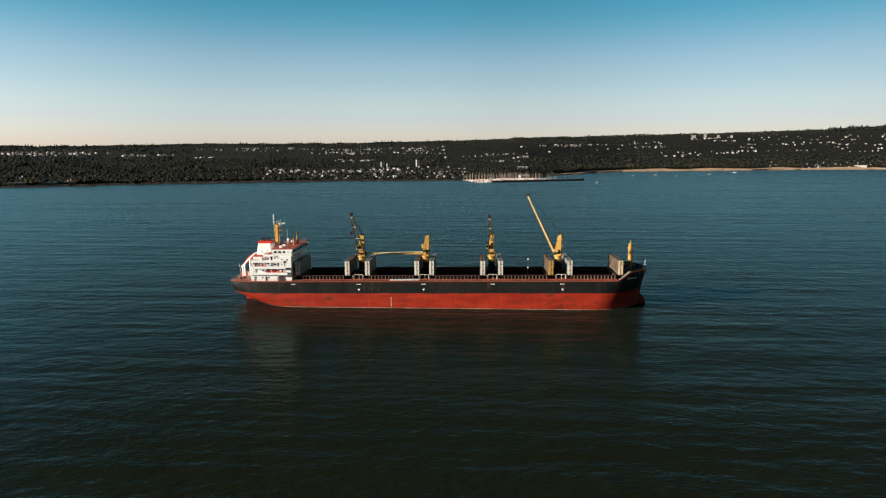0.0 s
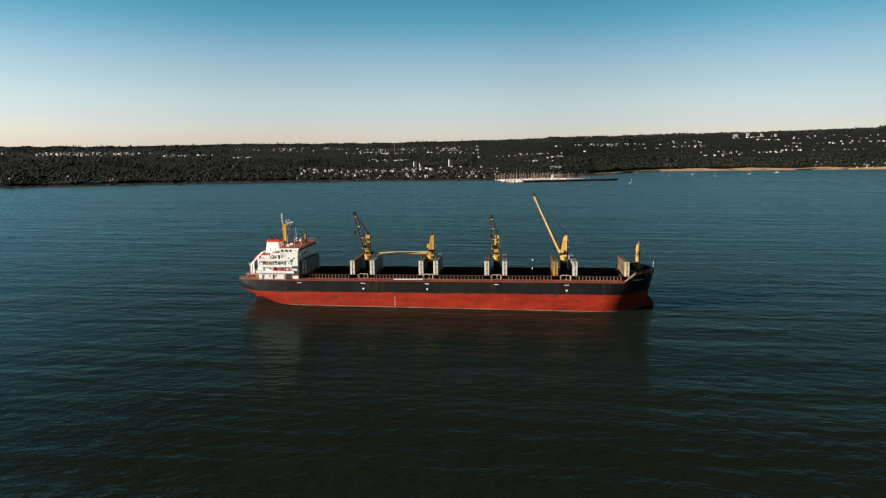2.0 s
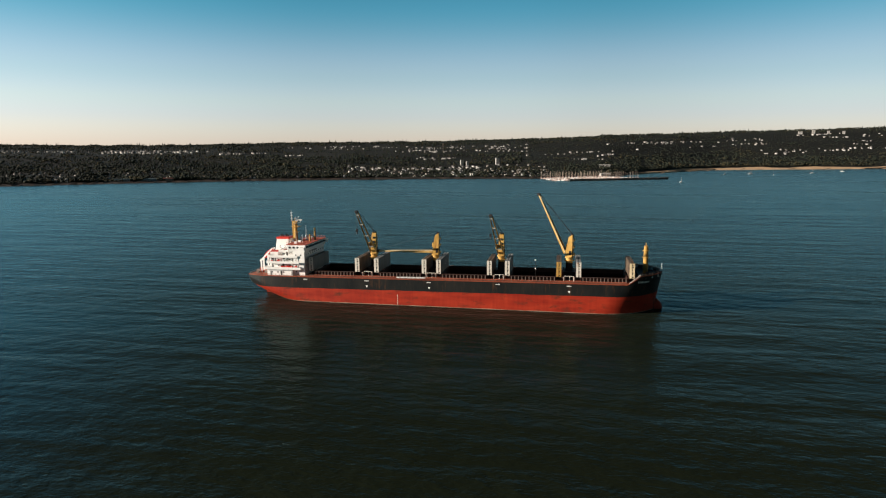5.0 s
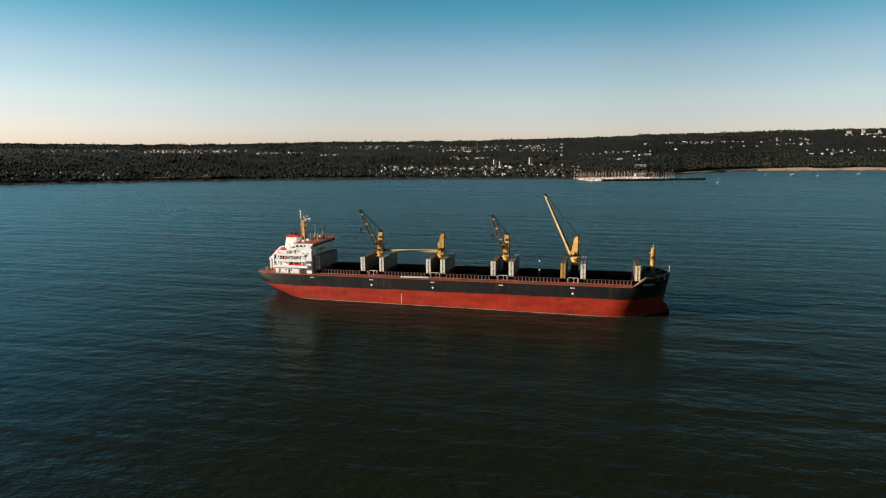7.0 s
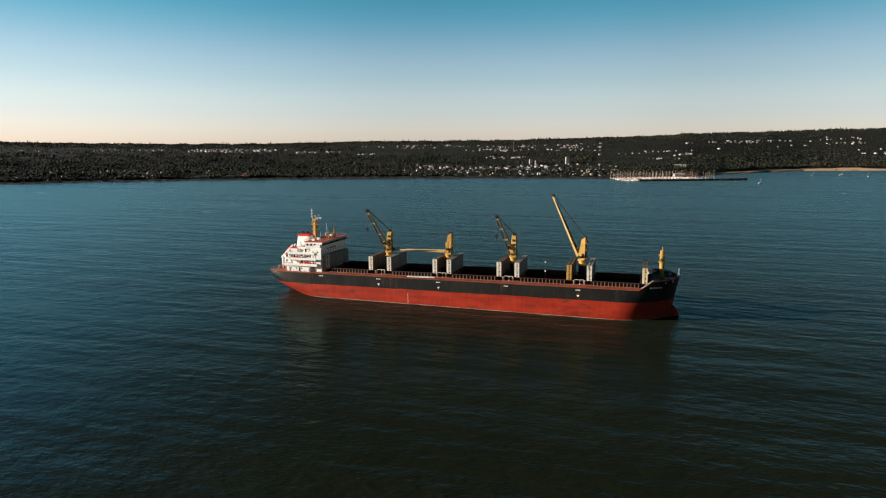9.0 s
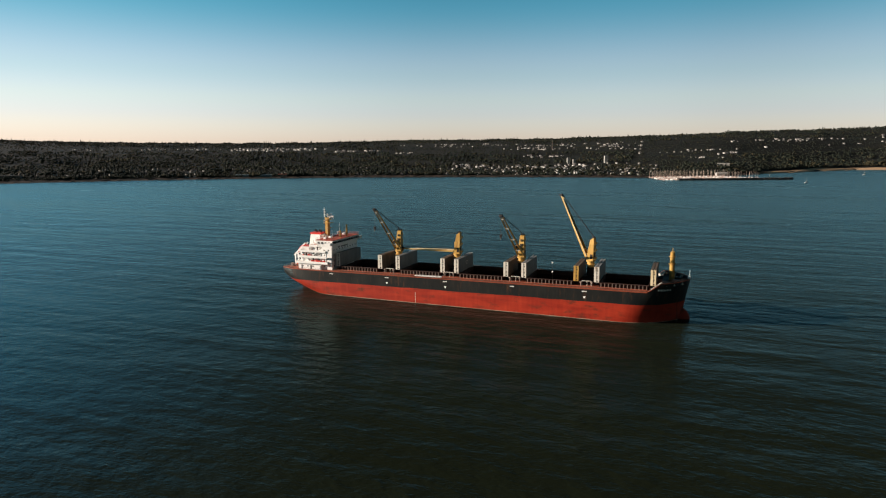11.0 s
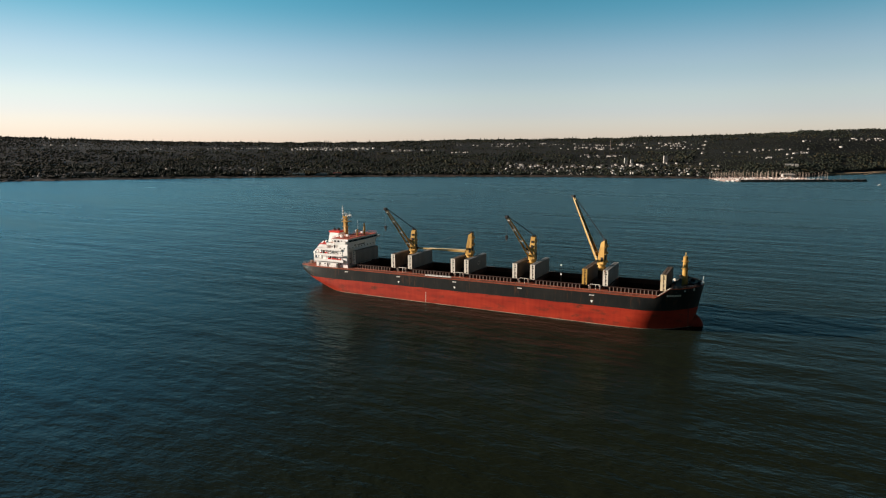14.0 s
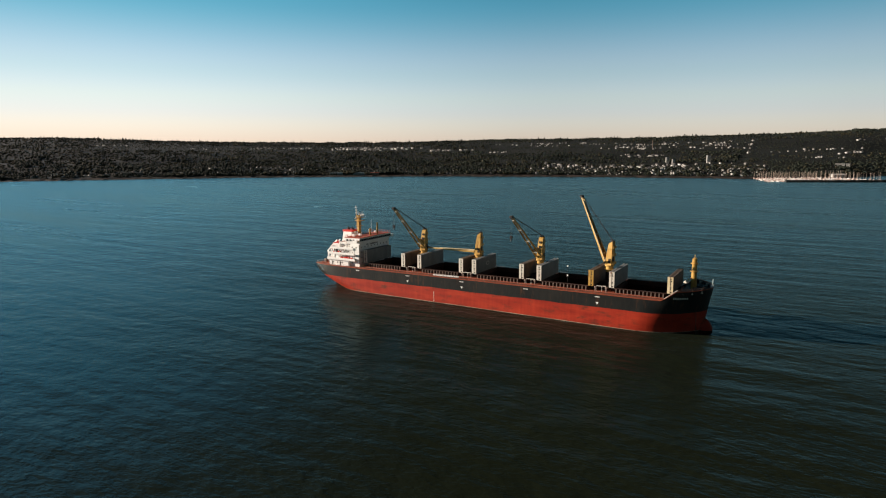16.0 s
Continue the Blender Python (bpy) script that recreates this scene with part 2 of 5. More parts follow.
def water_material():
    """Dark green water body under a fresnel-weighted gloss that tints its reflections teal, rippled by three sizes of
    wave.
    """
    m = bpy.data.materials.new("sea_water")
    m.use_nodes = True
    n, l = m.node_tree.nodes, m.node_tree.links
    n.remove(n["Principled BSDF"])
    co = n.new("ShaderNodeTexCoord")
    mp = n.new("ShaderNodeMapping")
    mp.inputs["Rotation"].default_value, mp.inputs["Scale"].default_value = (0, 0, radians(25)), (0.55, 1.0, 1.0)
    l.new(co.outputs["Object"], mp.inputs[0])
    h = None
    for size, detail, rough, k in ((0.045, 2, 0.5, 1.7), (0.22, 4, 0.55, 1.2), (0.9, 3, 0.5, 0.24)):
        a = n.new("ShaderNodeTexNoise")
        a.inputs["Scale"].default_value, a.inputs["Detail"].default_value, a.inputs["Roughness"].default_value = size, detail, rough
        l.new(mp.outputs[0], a.inputs[0])
        w = n.new("ShaderNodeMath")
        w.operation = "MULTIPLY_ADD"
        w.inputs[1].default_value, w.inputs[2].default_value = k, 0
        l.new(a.outputs[0], w.inputs[0])
        if h:
            l.new(h.outputs[0], w.inputs[2])
        h = w
    # wind lanes: long patches of rougher and smoother water
    lane = n.new("ShaderNodeTexNoise")
    lane.inputs["Scale"].default_value, lane.inputs["Detail"].default_value = 0.009, 5
    ml = n.new("ShaderNodeMapping")
    ml.inputs["Rotation"].default_value, ml.inputs["Scale"].default_value = (0, 0, radians(5)), (0.20, 2.0, 1)
    l.new(co.outputs["Object"], ml.inputs[0])
    l.new(ml.outputs[0], lane.inputs[0])

    # long low swell across the bay
    swell = n.new("ShaderNodeTexNoise")
    swell.inputs["Scale"].default_value, swell.inputs["Detail"].default_value = 0.035, 2
    l.new(ml.outputs[0], swell.inputs[0])
    w = n.new("ShaderNodeMath")
    w.operation = "MULTIPLY_ADD"
    w.inputs[1].default_value = 1.9
    l.new(swell.outputs[0], w.inputs[0])
    l.new(h.outputs[0], w.inputs[2])
    h = w

    def ranged(lo, hi):
        r = n.new("ShaderNodeMapRange")
        r.inputs[1].default_value, r.inputs[2].default_value, r.inputs[3].default_value, r.inputs[4].default_value = 0.36, 0.66, lo, hi
        l.new(lane.outputs[0], r.inputs[0])
        return r.outputs[0]

    bp = n.new("ShaderNodeBump")
    bp.inputs["Distance"].default_value = 0.6
    l.new(ranged(0.55, 0.95), bp.inputs["Strength"])
    l.new(h.outputs[0], bp.inputs["Height"])
    body = n.new("ShaderNodeBsdfDiffuse")
    tone = n.new("ShaderNodeMix")
    tone.data_type = "RGBA"
    tone.inputs[6].default_value, tone.inputs[7].default_value = (0.0100, 0.0125, 0.0066, 1), (0.0110, 0.0150, 0.0090, 1)
    l.new(lane.outputs[0], tone.inputs[0])
    l.new(tone.outputs[2], body.inputs["Color"])
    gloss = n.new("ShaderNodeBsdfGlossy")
    # colour put on the reflections: turns the mirrored sky teal and dims it
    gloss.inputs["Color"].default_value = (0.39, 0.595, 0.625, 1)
    l.new(ranged(0.20, 0.28), gloss.inputs["Roughness"])
    fr = n.new("ShaderNodeFresnel")
    fr.inputs["IOR"].default_value = 1.24
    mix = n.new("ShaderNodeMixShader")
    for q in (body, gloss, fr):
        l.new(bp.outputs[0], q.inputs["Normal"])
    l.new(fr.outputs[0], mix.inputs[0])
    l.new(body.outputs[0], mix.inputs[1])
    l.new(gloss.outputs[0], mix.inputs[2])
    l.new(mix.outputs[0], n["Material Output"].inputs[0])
    return m


M_WATER = water_material()


# mesh helpers
def part(name, bm, material, parent=None, label="", m=None):
    me = bpy.data.meshes.new(name)
    bmesh.ops.recalc_face_normals(bm, faces=bm.faces)
    bm.to_mesh(me)
    bm.free()
    for mm in (material if isinstance(material, (list, tuple)) else [material]):
        me.materials.append(mm)
    ob = new(name, me)
    if parent is not None:
        ob.parent = parent
    if m is not None:
        ob.matrix_basis = m
    if label:
        tagged(ob, label)
    return ob


def box(bm, x0, x1, y0, y1, z0, z1, mi=0):
    v = [bm.verts.new(p) for p in ((x0, y0, z0), (x1, y0, z0), (x1, y1, z0), (x0, y1, z0), (x0, y0, z1), (x1, y0, z1), (x1, y1, z1), (x0, y1, z1))]
    for f in ((0, 3, 2, 1), (4, 5, 6, 7), (0, 1, 5, 4), (1, 2, 6, 5), (2, 3, 7, 6), (3, 0, 4, 7)):
        bm.faces.new([v[i] for i in f]).material_index = mi
    return v


def frustum(bm, low, high, mi=0):
    """A solid between two four-cornered outlines."""
    v = [bm.verts.new(p) for p in (*low, *high)]
    for f in ((0, 3, 2, 1), (4, 5, 6, 7), (0, 1, 5, 4), (1, 2, 6, 5), (2, 3, 7, 6), (3, 0, 4, 7)):
        bm.faces.new([v[i] for i in f]).material_index = mi


def tube(bm, p0, p1, r0, r1=None, seg=10, mi=0):
    r1 = r0 if r1 is None else r1
    p0, p1 = Vector(p0), Vector(p1)
    d = (p1 - p0).normalized()
    u = d.orthogonal().normalized()
    w = d.cross(u)
    a, b = [], []
    for i in range(seg):
        t = 2 * math.pi * i / seg
        o = u * math.cos(t) + w * math.sin(t)
        a.append(bm.verts.new(p0 + o * r0))
        b.append(bm.verts.new(p1 + o * r1))
    for i in range(seg):
        j = (i + 1) % seg
        bm.faces.new((a[i], a[j], b[j], b[i])).material_index = mi
    bm.faces.new(a[::-1]).material_index = mi
    bm.faces.new(b).material_index = mi


def beam(bm, p0, p1, w0, h0, w1, h1, up=(0, 0, 1), mi=0):
    """A tapered box girder from p0 to p1."""
    p0, p1 = Vector(p0), Vector(p1)
    d = (p1 - p0).normalized()
    s = d.cross(Vector(up)).normalized()
    u = s.cross(d)
    lo = [p0 + s * a * w0 / 2 + u * b * h0 / 2 for a, b in ((-1, -1), (1, -1), (1, 1), (-1, 1))]
    hi = [p1 + s * a * w1 / 2 + u * b * h1 / 2 for a, b in ((-1, -1), (1, -1), (1, 1), (-1, 1))]
    frustum(bm, lo, hi, mi)


def boxed(name, parent, material, *b, label="", bevel=0.0):
    bm = bmesh.new()
    box(bm, *b)
    if bevel:
        bmesh.ops.bevel(bm, geom=bm.edges[:], offset=bevel, segments=1, affect="EDGES")
    return part(name, bm, material, parent, label)


def interp(x, table):
    return float(np.interp(x, [a for a, _ in table], [b for _, b in table]))


# the sea
bm = bmesh.new()
R_SEA = 4900
ring = [bm.verts.new((R_SEA * math.cos(a), R_SEA * math.sin(a), 0)) for a in np.linspace(0, 2 * math.pi, 65)[:-1]]
bm.faces.new(ring)
tagged(part("water", bm, M_WATER), "calm dark teal sea with small ripples", "water", kind="structure")

# the ship: x runs to the bow, trimmed by the stern
TRIM = 0.010
SHEER, PAINT, BEAM = 12.2, 6.95, 16.1
ship = tagged(new("bulk_carrier"), "black and red bulk carrier with four yellow deck cranes, at anchor", "ship")
ship.matrix_basis = pose(0, 0, 0, 0, -math.degrees(TRIM), 0)


def stem_x(z):
    return interp(z, [(-6, 92.6), (4, 93.0), (8, 93.7), (16, 95.3)])


def keel_z(x):
    if x > -60:
        return -6.0
    u = (-60 - x) / 35
    return -6 + 10.6 * u ** 1.35


def half(x, z):
    """Half breadth of the hull at x, z."""
    k = min(1.0, max(0.0, z / 15))
    if x > 60:
        xe = stem_x(z)
        x0 = 64 + 13 * k
        if x <= x0:
            return BEAM
        u = min(1.0, (x - x0) / (xe - x0))
        return BEAM * (1 - u ** 2.7) ** (0.9 - 0.2 * k)
    if x < -60:
        b = interp(x, [(-95, 12.4), (-93, 13.4), (-88, 15.0), (-80, 15.9), (-72, 16.1)])
        zk = keel_z(x)
        w = interp(x, [(-95, 7.5), (-80, 7.0), (-60, 5.5)])
        s = min(1.0, max(0.0, (z - zk) / w))
        return b * (1 - (1 - s) ** 2.0) ** 0.62
    return BEAM


def sheer(x):
    return SHEER + interp(x, [(79.5, 0), (84.5, 3.7), (96, 3.9)])


HX = [-95, -94, -92.5, -91, -89, -87, -84, -81, -78, -75, -72, -69, -66, -63, *range(-60, 61, 3), 66, 69, 71, 73, 75, 77, 79, 81, 83, 84.5, 86, 87.5, 89, 90, 91, 92, 93, 94, 94.7, 95.3]


def hull_band(z_low, z_high, steps):
    """Both sides of the hull plating between two heights (functions of x), closed at the transom."""
    bm = bmesh.new()
    cols = {}
    for side in (-1, 1):
        for i, x in enumerate(HX):
            col = []
            for j in range(steps + 1):
                lo, hi = z_low(x), z_high(x)
                z = lo + (hi - lo) * j / steps
                z = max(z, keel_z(x)) if x < -60 else z
                xx = min(x, stem_x(z)) if x > 85 else x
                col.append(bm.verts.new((xx, side * half(xx, z), z)))
            cols[side, i] = col
    for side in (-1, 1):
        for i in range(len(HX) - 1):
            a, b = cols[side, i], cols[side, i + 1]
            for j in range(steps):
                bm.faces.new((a[j], b[j], b[j + 1], a[j + 1]))
    a, b = cols[-1, 0], cols[1, 0]
    for j in range(steps):
        bm.faces.new((a[j], b[j], b[j + 1], a[j + 1]))
    bmesh.ops.remove_doubles(bm, verts=bm.verts, dist=0.01)
    for f in bm.faces:
        f.smooth = True
    return bm


def paint_line(x):
    """Height of the uneven edge between red and black paint."""
    return PAINT + 0.20 * noise.noise(Vector((x / 5.3, 0.7, 2.0))) + 0.10 * noise.noise(Vector((x / 17.0, 3.7, 1.0)))


hull = part("hull", hull_band(lambda x: 0.22 - TRIM * x, paint_line, 8), M_RED, ship, "red antifouling underbody with rust streaks")
part("waterline_scum", hull_band(lambda x: -0.25 - TRIM * x, lambda x: 0.22 - TRIM * x, 1), M_SCUM, ship, "pale line of growth along the waterline")
part("underwater_hull", hull_band(lambda x: -6.0, lambda x: -0.25 - TRIM * x, 4), M_RED, ship)
part("topside", hull_band(paint_line, sheer, 7), M_BLACK, ship, "black topside plating with rust stains")
# a lip along the sheer
bm = bmesh.new()
for side in (-1, 1):
    prev = None
    for x in HX:
        z = sheer(x)
        xx = min(x, stem_x(z))
        y = side * half(xx, z)
        ring = [bm.verts.new((xx, y + side * a, z + b)) for a, b in ((-0.12, -0.10), (0.10, -0.10), (0.10, 0.16), (-0.12, 0.16))]
        if prev:
            for i in range(4):
                bm.faces.new((prev[i], prev[(i + 1) % 4], ring[(i + 1) % 4], ring[i]))
        prev = ring
part("gunwale", bm, M_DECK, ship, "rust-red gunwale bar")
# bulbous bow, rudder
bm = bmesh.new()
bmesh.ops.create_uvsphere(bm, u_segments=20, v_segments=14, radius=1.0, matrix=pose(90.2, 0, -1.4) @ Matrix.Diagonal((5.6, 2.7, 5.6, 1)))
for f in bm.faces:
    f.smooth = True
part("bulbous_bow", bm, M_RED, ship, "bulbous bow breaking the surface")
bm = bmesh.new()
beam(bm, (-90.2, 0, -5.5), (-90.6, 0, 3.2), 0.7, 4.4, 0.7, 3.6, up=(1, 0, 0))
box(bm, -89, -84, -0.8, 0.8, -5.8, 1.5)
part("rudder", bm, M_RED, ship)

# decks
HATCH = [(-62.5, -43.0), (-31.0, -11.3), (-1.8, 18.6), (29.2, 49.0), (60.3, 79.4)]
HY = 9.8
ZD = SHEER - 0.06
bm = bmesh.new()
xs = sorted({*[x for x in HX if x < 84.5], *[x for h in HATCH for x in h], 84.4})
for a, b in zip(xs, xs[1:]):
    open_here = any(h[0] - 0.01 <= a and b <= h[1] + 0.01 for h in HATCH)
    ya, yb = half(a, ZD) - 0.1, half(b, ZD) - 0.1
    spans = [(-1, -HY), (HY, 1)] if open_here else [(-1, 1)]
    for s0, s1 in spans:
        q = [(a, -ya if s0 == -1 else s0), (b, -yb if s0 == -1 else s0), (b, yb if s1 == 1 else s1), (a, ya if s1 == 1 else s1)]
        bm.faces.new([bm.verts.new((x, y, ZD)) for x, y in q])
part("main_deck", bm, M_DECK, ship, "rust-red main deck")
ZF = SHEER + 2.6
bm = bmesh.new()
fx = [84.4, 86, 87.5, 89, 90, 91, 92, 93, 94]
for a, b in zip(fx, fx[1:]):
    ya, yb = half(a, ZF) - 0.1, half(b, ZF) - 0.1
    bm.faces.new([bm.verts.new(p) for p in ((a, -ya, ZF), (b, -yb, ZF), (b, yb, ZF), (a, ya, ZF))])
y = half(84.4, ZD)
bm.faces.new([bm.verts.new(p) for p in ((84.4, -y, ZD), (84.4, y, ZD), (84.4, y, ZF), (84.4, -y, ZF))])
part("forecastle_deck", bm, M_PEDESTAL, ship, "dark forecastle deck")
# slanted white plate at the break of the forecastle
for s in (-1, 1):
    bm = bmesh.new()
    beam(bm, (80.2, s * 14.6, SHEER + 0.2), (84.8, s * 13.0, SHEER + 3.6), 0.25, 1.0, 0.25, 1.2)
    part("breakwater_plate", bm, M_EDGE, ship)

# hatches: coamings with stays, holds below
for h0, h1 in HATCH:
    bm = bmesh.new()
    t = 0.35
    zt = ZD + 1.75
    box(bm, h0, h1, -HY - t, -HY, ZD, zt)
    box(bm, h0, h1, HY, HY + t, ZD, zt)
    box(bm, h0 - t, h0, -HY - t, HY + t, ZD, zt)
    box(bm, h1, h1 + t, -HY - t, HY + t, ZD, zt)
    coaming = part("hatch_coaming", bm, M_COAM, ship, "brown steel hatch coaming")
    for y0, y1 in ((-HY - t - 0.75, -HY + 0.002), (HY - 0.002, HY + t + 0.75)):
        boxed("coaming_rail", coaming, M_COAM, h0 - 0.3, h1 + 0.3, y0, y1, zt, zt + 0.16, label="flat rail along the coaming top")
    n = round((h1 - h0) / 1.65)
    bm = bmesh.new()
    frustum(bm, ((-0.14, -0.95, 0), (0.14, -0.95, 0), (0.14, 0, 0), (-0.14, 0, 0)), ((-0.14, -0.7, 1.75), (0.14, -0.7, 1.75), (0.14, 0, 1.75), (-0.14, 0, 1.75)))
    first = part("stay", bm, M_STAY, coaming, "pale grey bracket plate")
    first.matrix_basis = pose(h0 + 0.5, -HY - t, ZD)
    for s in (-1, 1):
        for i in range(n + 1):
            if s == -1 and i == 0:
                continue
            o = new("stay", first.data)
            tagged(o, "pale grey bracket plate")
            o.parent = coaming
            x = h0 + 0.5 + (h1 - h0 - 1.0) * i / n
            o.matrix_basis = pose(x, s * (HY + t), ZD, 0, 0, 0 if s < 0 else 180)
    bm = bmesh.new()
    v = box(bm, h0, h1, -HY, HY, -3.5, ZD)
    bm.faces.remove([f for f in bm.faces if all(abs(p.co.z - ZD) < 0.01 for p in f.verts)][0])
    hold = part("cargo_hold", bm, M_HOLD, ship, "empty rust-brown cargo hold")


def hatch_stack(x, logo=False, edge=M_EDGE, face=M_COVER):
    """Two folded hatch cover panels standing upright at the end of a hatch."""
    z0, z1, y0, y1 = ZD + 1.95, ZD + 8.35, -10.6, 9.9
    bm = bmesh.new()
    for a in (-1.02, 0.14):
        box(bm, x + a, x + a + 0.88, y0 + 0.12, y1 - 0.12, z0, z1)
    cover = part("hatch_cover", bm, face, ship, "pair of worn steel hatch covers folded upright")
    for a in (-1.05, 0.11):
        for yy0, yy1 in ((y0, y0 + 0.12), (y1 - 0.12, y1)):
            boxed("edge_plate", cover, edge, x + a, x + a + 0.94, yy0, yy1, z0 - 0.02, z1 + 0.04, label="painted edge plate of the cover")
    for i, z in enumerate((0.3, 1.5, 2.1, 3.4, 4.6, 5.4)):
        w = (0.62, 0.34, 0.5, 0.34, 0.62, 0.4)[i]
        boxed("wheel_bracket", cover, M_DARK, x - 0.1, x - 0.1 + w, y0 - 0.06, y0 + 0.03, z0 + z, z0 + z + 0.45)
    # ribs on the outer faces
    for i in range(7):
        y = y0 + 1.5 + i * (y1 - y0 - 3) / 6
        boxed("stiffener", cover, face, x - 1.10, x - 1.0, y - 0.06, y + 0.06, z0, z1)
    for s in (-7, 7):
        boxed("hinge_foot", cover, M_DARK, x - 0.9, x + 0.9, s - 0.5, s + 0.5, ZD, z0)
    if logo:
        bm = bmesh.new()
        for i in range(24):
            a, b = 2 * math.pi * i / 24, 2 * math.pi * (i + 1) / 24
            q = [(math.cos(a) * r, math.sin(a) * r * 0.6) for r in (1.5, 1.15)] + [(math.cos(b) * r, math.sin(b) * r * 0.6) for r in (1.15, 1.5)]
            bm.faces.new([bm.verts.new((x + 1.05, 1.0 + p, 17.4 + r)) for p, r in q])
        part("painted_ring", bm, M_EDGE, cover, "faded white painted oval")


for x in (-64.3, -41.6, -32.4, -12.4, -3.2, 19.9, 27.9, 50.4, 58.9, 81.3):
    hatch_stack(x if x != -12.4 else -9.9, x == -3.2, M_YELLOW if x == 50.4 else M_PALE if x == 81.3 else M_EDGE, M_COVER_BROWN if x in (-41.6, -12.4, 19.9, 50.4, 81.3) else M_COVER)


def crane(x, tip, hook=0.0, plated=False):
    """A deck crane: dark pedestal, yellow column and house, twin-girder jib to tip (x, y, z)."""
    bm = bmesh.new()
    tube(bm, (x, 0, ZD), (x, 0, 18.6), 1.75, 1.55, 20)
    box(bm, x - 2.6, x + 2.6, -4.2, 4.2, ZD, ZD + 2.9)
    c = part("crane", bm, M_PEDESTAL, ship, "dark crane pedestal on a deckhouse")
    bm = bmesh.new()
    tube(bm, (x, 0, 18.6), (x, 0, 20.9), 1.55, 1.45, 20)
    tube(bm, (x, 0, 20.9), (x, 0, 21.4), 1.95, 1.95, 20)
    tube(bm, (x, 0, 19.6), (x, 0, 19.72), 2.3, 2.3, 20)
    part("column", bm, M_YELLOW, c, "yellow slewing column")
    tip = Vector(tip)
    d = Vector((tip.x - x, tip.y, 0)).normalized()
    turn = Matrix.Translation((x, 0, 0)) @ Matrix(((d.x, -d.y, 0, 0), (d.y, d.x, 0, 0), (0, 0, 1, 0), (0, 0, 0, 1)))
    # the house, in its own axes: +x towards the jib
    bm = bmesh.new()
    frustum(bm, ((-1.5, -1.45, 21.4), (1.5, -1.45, 21.4), (1.5, 1.45, 21.4), (-1.5, 1.45, 21.4)), ((-1.6, -1.2, 25.5), (1.0, -1.2, 25.5), (1.0, 1.2, 25.5), (-1.6, 1.2, 25.5)))
    frustum(bm, ((-1.6, -1.2, 25.5), (1.0, -1.2, 25.5), (1.0, 1.2, 25.5), (-1.6, 1.2, 25.5)), ((-1.6, -1.0, 31.4), (0.1, -1.0, 30.4), (0.1, 1.0, 30.4), (-1.6, 1.0, 31.4)))
    bmesh.ops.transform(bm, matrix=turn, verts=bm.verts)
    part("crane_house", bm, M_YELLOW, c, "tall tapered yellow machinery house")
    bm = bmesh.new()
    box(bm, 0.6, 2.1, -2.4, -1.2, 24.6, 26.6)
    bmesh.ops.bevel(bm, geom=bm.edges[:], offset=0.15, segments=1, affect="EDGES")
    bmesh.ops.transform(bm, matrix=turn, verts=bm.verts)
    part("operator_cab", bm, M_YELLOW, c)
    for q, (bx0, bx1, by0, by1, bz0, bz1) in enumerate(((-1.2, -0.3, -1.47, -1.1, 22.2, 24.2), (-1.2, -0.2, 1.1, 1.47, 22.2, 24.2), (0.5, 1.06, -0.5, 0.5, 26.2, 27.4), (0.2, 0.7, -0.45, 0.45, 28.4, 29.3), (-1.64, -1.55, -0.5, 0.5, 23.0, 25.0))):
        bm = bmesh.new()
        box(bm, bx0, bx1, by0, by1, bz0, bz1)
        bmesh.ops.transform(bm, matrix=turn, verts=bm.verts)
        part("access_panel", bm, M_DARK if q != 1 else M_PEDESTAL, c)
    for z in (22.0, 25.5, 28.6):
        bm = bmesh.new()
        box(bm, -2.3, -1.55, -1.1, 1.1, z, z + 0.12)
        box(bm, -2.3, -2.24, -1.1, 1.1, z + 0.12, z + 1.0)
        bmesh.ops.transform(bm, matrix=turn, verts=bm.verts)
        part("platform", bm, M_YELLOW, c)
    bm = bmesh.new()
    box(bm, 2.05, 2.14, -2.25, -1.35, 25.2, 26.4)
    box(bm, 0.9, 1.9, -2.43, -2.38, 25.3, 26.3)
    bmesh.ops.transform(bm, matrix=turn, verts=bm.verts)
    part("cab_window", bm, M_GLASS, c)
    for s in (-0.5, 0.5):
        bm = bmesh.new()
        tube(bm, (-1.0, s - 0.2, 31.4), (-1.0, s + 0.2, 31.4), 0.55, 0.55, 12)
        bmesh.ops.transform(bm, matrix=turn, verts=bm.verts)
        part("sheave", bm, M_DARK, c)
    # jib
    L = Vector((math.hypot(tip.x - x, tip.y), 0, tip.z))
    root = Vector((1.6, 0, 22.6))
    bm = bmesh.new()
    for s in (-1, 1):
        beam(bm, root + Vector((0, s * 1.35, 0)), L + Vector((0, s * 0.45, 0)), 0.42, 0.78, 0.3, 0.42)
    bmesh.ops.transform(bm, matrix=turn, verts=bm.verts)
    jib = part("jib", bm, M_YELLOW, c, "yellow twin-girder jib")
    if plated:
        bm = bmesh.new()
        beam(bm, root.lerp(L, 0.06) + Vector((0, 0, -0.1)), root.lerp(L, 0.94) + Vector((0, 0, -0.1)), 2.3, 0.06, 0.75, 0.06)
        bmesh.ops.transform(bm, matrix=turn, verts=bm.verts)
        part("web_plate", bm, M_WEB, jib, "plating between the girders, shade put into its brown, with rust patches")
    # pale strip paints the sunlit upper edge of each girder
    for s in (-1, 1):
        bm = bmesh.new()
        lean = (L - root).normalized().cross(Vector((0, 1, 0)))
        off = -lean if lean.z < 0 else lean
        beam(bm, root + Vector((0, s * 1.35, 0)) + off * 0.42, L + Vector((0, s * 0.45, 0)) + off * 0.24, 0.5, 0.2, 0.36, 0.16)
